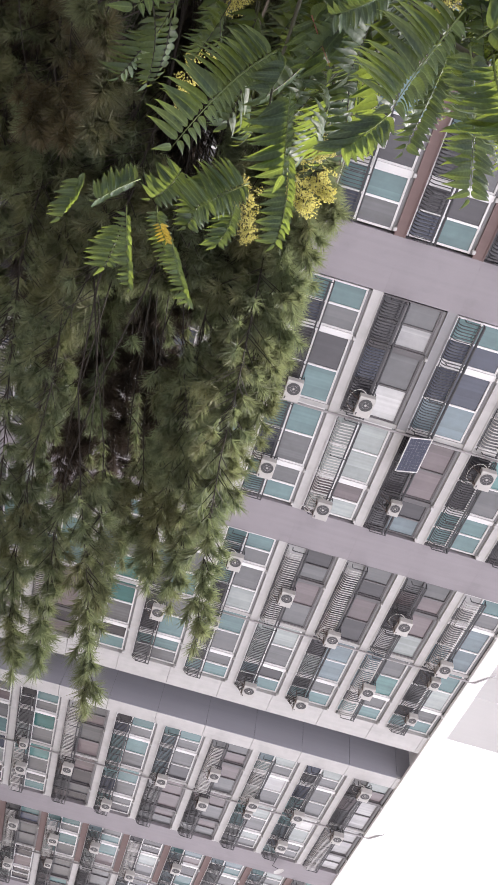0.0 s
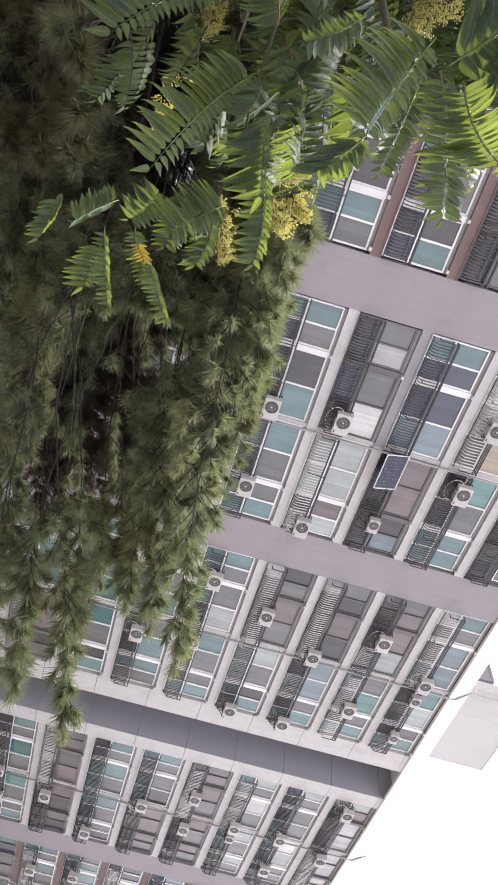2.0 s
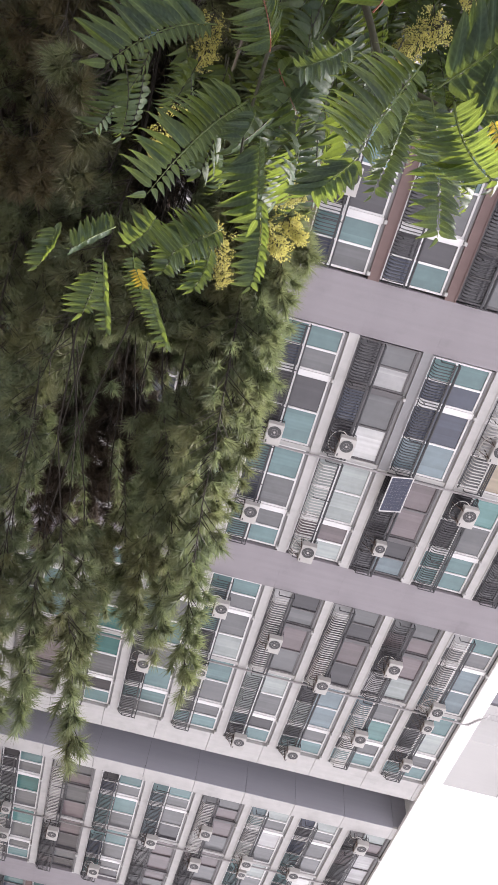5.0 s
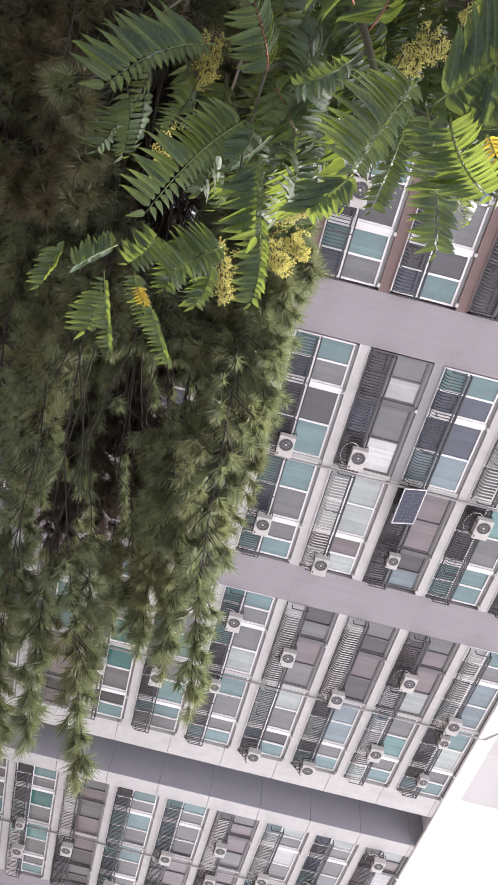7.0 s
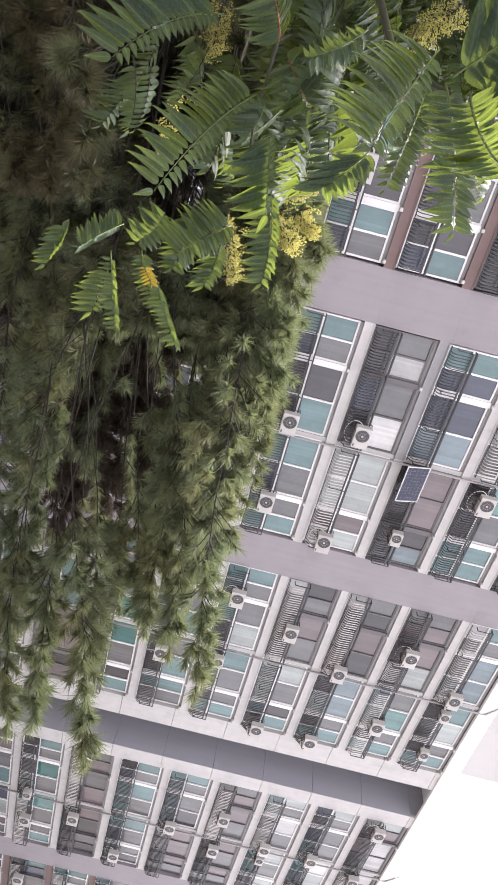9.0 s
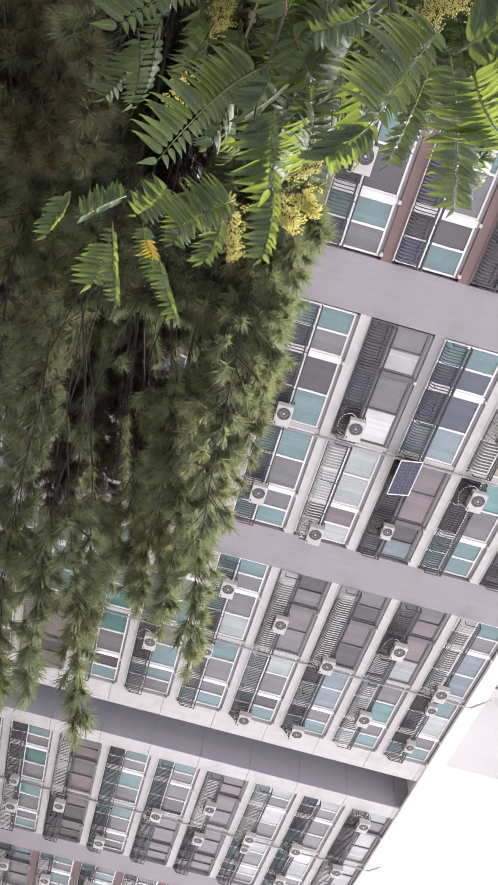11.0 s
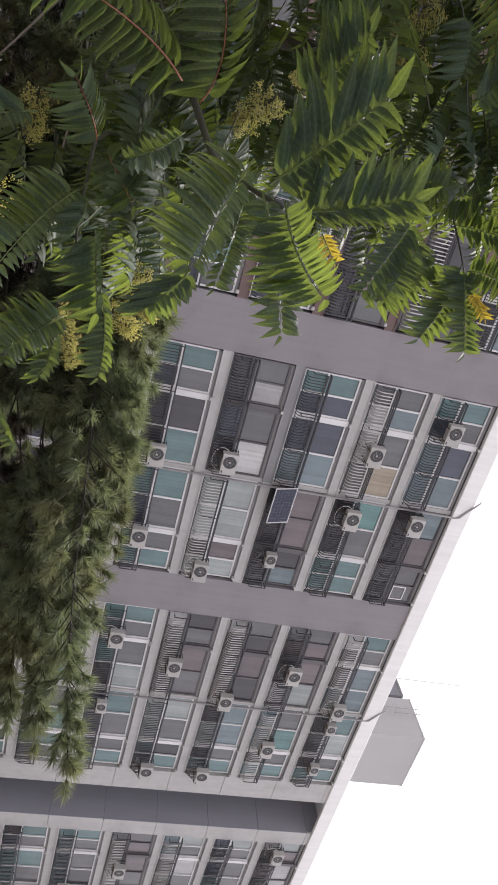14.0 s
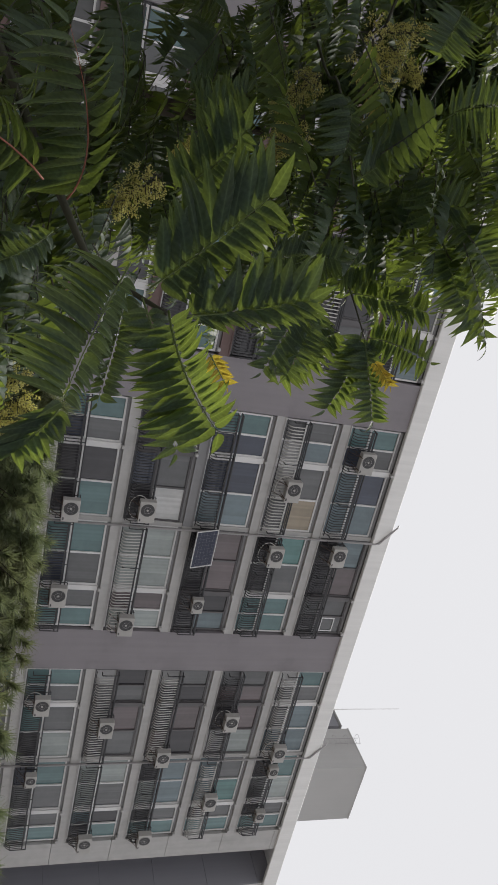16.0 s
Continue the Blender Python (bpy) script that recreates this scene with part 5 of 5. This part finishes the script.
bough((-8.30, -19.55, 9.00), (-5.02, -19.82, 9.75), 0.05, 0.26, 1.3, 90, M_DRY_SHADE)
bough((-8.30, -19.55, 9.88), (-4.78, -19.81, 9.96), 0.05, 0.26, 1.3, 90, M_DRY_SHADE)
bough((-8.30, -19.55, 9.85), (-5.23, -19.8, 9.82), 0.05, 0.26, 1.3, 90, M_DRY_SHADE)
bough((-8.30, -19.55, 8.94), (-4.82, -19.85, 9.66), 0.05, 0.26, 1.3, 90, M_DRY_SHADE)
bough((-8.30, -19.55, 8.88), (-4.07, -20.14, 9.71), 0.05, 0.26, 1.3, 90, M_DRY_SHADE)
bough((-8.30, -19.55, 9.83), (-4.18, -19.87, 9.96), 0.05, 0.26, 1.3, 90, M_DRY_SHADE)
bough((-8.30, -19.55, 9.84), (-5.05, -20.12, 9.92), 0.05, 0.26, 1.3, 90, M_DRY_SHADE)
bough((-8.30, -19.55, 8.84), (-4.76, -20.27, 9.59), 0.05, 0.26, 1.3, 90, M_DRY_SHADE)
bough((-8.30, -19.55, 9.92), (-4.82, -20.12, 10.12), 0.05, 0.26, 1.3, 90, M_DRY_SHADE)
bough((-8.30, -19.55, 8.98), (-4.6, -20.32, 9.91), 0.05, 0.26, 1.3, 90, M_DRY_SHADE)
bough((-8.30, -19.55, 8.90), (-5.24, -19.97, 9.56), 0.05, 0.26, 1.3, 90, M_DRY_SHADE)
bough((-8.30, -19.55, 9.84), (-5.48, -19.8, 9.76), 0.05, 0.26, 1.3, 90, M_DRY_SHADE)
bough((-8.30, -19.55, 9.96), (-5.43, -19.89, 10.04), 0.05, 0.26, 1.3, 90, M_DRY_SHADE)
bough((-8.30, -19.55, 8.72), (-6.63, -19.63, 8.95), 0.05, 0.26, 1.3, 90, M_DRY_SHADE)
bough((-8.30, -19.55, 8.64), (-6.21, -19.77, 8.89), 0.05, 0.26, 1.3, 90, M_DRY_SHADE)
bough((-8.30, -19.55, 8.80), (-6.74, -19.47, 9.03), 0.05, 0.26, 1.3, 90, M_DRY_SHADE)
bough((-8.30, -19.55, 9.92), (-6.73, -19.52, 9.65), 0.05, 0.26, 1.3, 90, M_DRY_SHADE)
bough((-8.30, -19.55, 9.00), (-6.46, -19.51, 9.46), 0.05, 0.26, 1.3, 90, M_DRY_SHADE)
bough((-8.30, -19.55, 8.92), (-6.36, -19.57, 9.34), 0.05, 0.26, 1.3, 90, M_DRY_SHADE)
bough((-8.30, -19.55, 8.96), (-4.28, -20.31, 9.91), 0.05, 0.26, 1.3, 90, M_DRY_SHADE)
bough((-8.30, -19.55, 8.86), (-4.39, -20.15, 9.64), 0.05, 0.26, 1.3, 90, M_DRY_SHADE)
bough((-8.30, -19.55, 9.87), (-4.5, -20.12, 10.06), 0.05, 0.26, 1.3, 90, M_DRY_SHADE)
bough((-8.30, -19.55, 8.78), (-4.19, -20.35, 9.56), 0.05, 0.26, 1.3, 90, M_DRY_SHADE)
bough((-8.30, -19.55, 9.96), (-4.66, -19.98, 10.2), 0.05, 0.26, 1.3, 90, M_DRY_SHADE)
bough((-8.30, -19.55, 9.00), (-4.04, -20.24, 10.01), 0.05, 0.26, 1.3, 90, M_DRY_SHADE)
bough((-8.30, -19.55, 8.90), (-4.82, -19.75, 9.54), 0.05, 0.26, 1.3, 90, M_DRY_SHADE)
bough((-8.30, -19.55, 9.90), (-5.13, -19.73, 9.93), 0.05, 0.26, 1.3, 90, M_DRY_SHADE)
bough((-8.30, -19.55, 9.82), (-5.27, -19.58, 9.69), 0.05, 0.26, 1.3, 90, M_DRY_SHADE)
bough((-8.30, -19.55, 8.72), (-4.5, -20.16, 9.33), 0.05, 0.26, 1.3, 90, M_DRY_SHADE)
bough((-8.30, -19.55, 8.96), (-4.37, -19.77, 9.74), 0.05, 0.26, 1.3, 90, M_DRY_SHADE)
bough((-8.30, -19.55, 9.94), (-4.07, -19.92, 10.24), 0.05, 0.26, 1.3, 90, M_DRY_SHADE)
bough((-8.30, -19.55, 8.82), (-4.57, -19.6, 9.34), 0.05, 0.26, 1.3, 90, M_DRY_SHADE)
bough((-8.30, -19.55, 8.64), (-6.4, -19.54, 8.78), 0.05, 0.26, 1.3, 90, M_DRY_SHADE)
bough((-8.30, -19.55, 8.76), (-6.3, -19.38, 8.96), 0.05, 0.26, 1.3, 90, M_DRY_SHADE)
bough((-8.30, -19.55, 9.96), (-6.28, -19.39, 9.78), 0.05, 0.26, 1.3, 90, M_DRY_SHADE)
bough((-8.30, -19.55, 8.90), (-6.57, -19.25, 9.17), 0.05, 0.26, 1.3, 90, M_DRY_SHADE)
bough((-8.30, -19.55, 9.88), (-6.35, -19.2, 9.56), 0.05, 0.26, 1.3, 90, M_DRY_SHADE)
bough((-8.30, -19.55, 8.68), (-5.89, -19.44, 8.86), 0.05, 0.26, 1.3, 90, M_DRY_SHADE)
bough((-8.30, -19.55, 8.84), (-5.96, -19.42, 9.17), 0.05, 0.26, 1.3, 90, M_DRY_SHADE)
bough((-8.30, -19.55, 9.00), (-5.94, -19.34, 9.49), 0.05, 0.26, 1.3, 90, M_DRY_SHADE)
bough((-8.30, -19.55, 10.00), (-5.9, -19.38, 9.93), 0.05, 0.26, 1.3, 90, M_DRY_SHADE)
# upper boughs behind the outer ones
bough((-8.30, -19.55, 10.20), (-5.79, -20.04, 10.2), 0.05)
bough((-8.30, -19.55, 10.34), (-5.88, -19.87, 10.43), 0.05)
bough((-8.30, -19.55, 10.42), (-6.08, -19.9, 10.54), 0.05)
bough((-8.30, -19.55, 10.38), (-5.51, -19.92, 10.6), 0.05)
bough((-8.30, -19.55, 10.30), (-5.21, -20.08, 10.52), 0.05)
bough((-8.30, -19.55, 10.24), (-5.37, -19.78, 10.32), 0.05)
bough((-8.30, -19.55, 10.14), (-5.04, -20.09, 10.24), 0.05)
bough((-8.30, -19.55, 10.22), (-4.81, -20.23, 10.47), 0.05)
bough((-8.30, -19.55, 10.30), (-5.52, -19.48, 10.37), 0.05)
bough((-8.30, -19.55, 10.40), (-5.57, -19.46, 10.57), 0.05)
bough((-8.30, -19.55, 10.18), (-4.61, -20.5, 10.48), 0.05)
bough((-8.30, -19.55, 10.10), (-4.58, -20.15, 10.25), 0.05)
# the far and lower side of the crown
for i in range(70):
    z = pine_rng.uniform(3.2, 11.2)
    a = pine_rng.uniform(0.25, 1.25) * math.pi if z > 7.2 else pine_rng.uniform(0, 2 * math.pi)
    r = 0.5 + (12.4 - z) * 0.27
    far = (-8.3 + r * math.cos(a), -19.55 + r * math.sin(a), z - 0.25 * r)
    bough((-8.3, -19.55, z - 0.1), far, 0.05, 0.17, 0.5, 50)
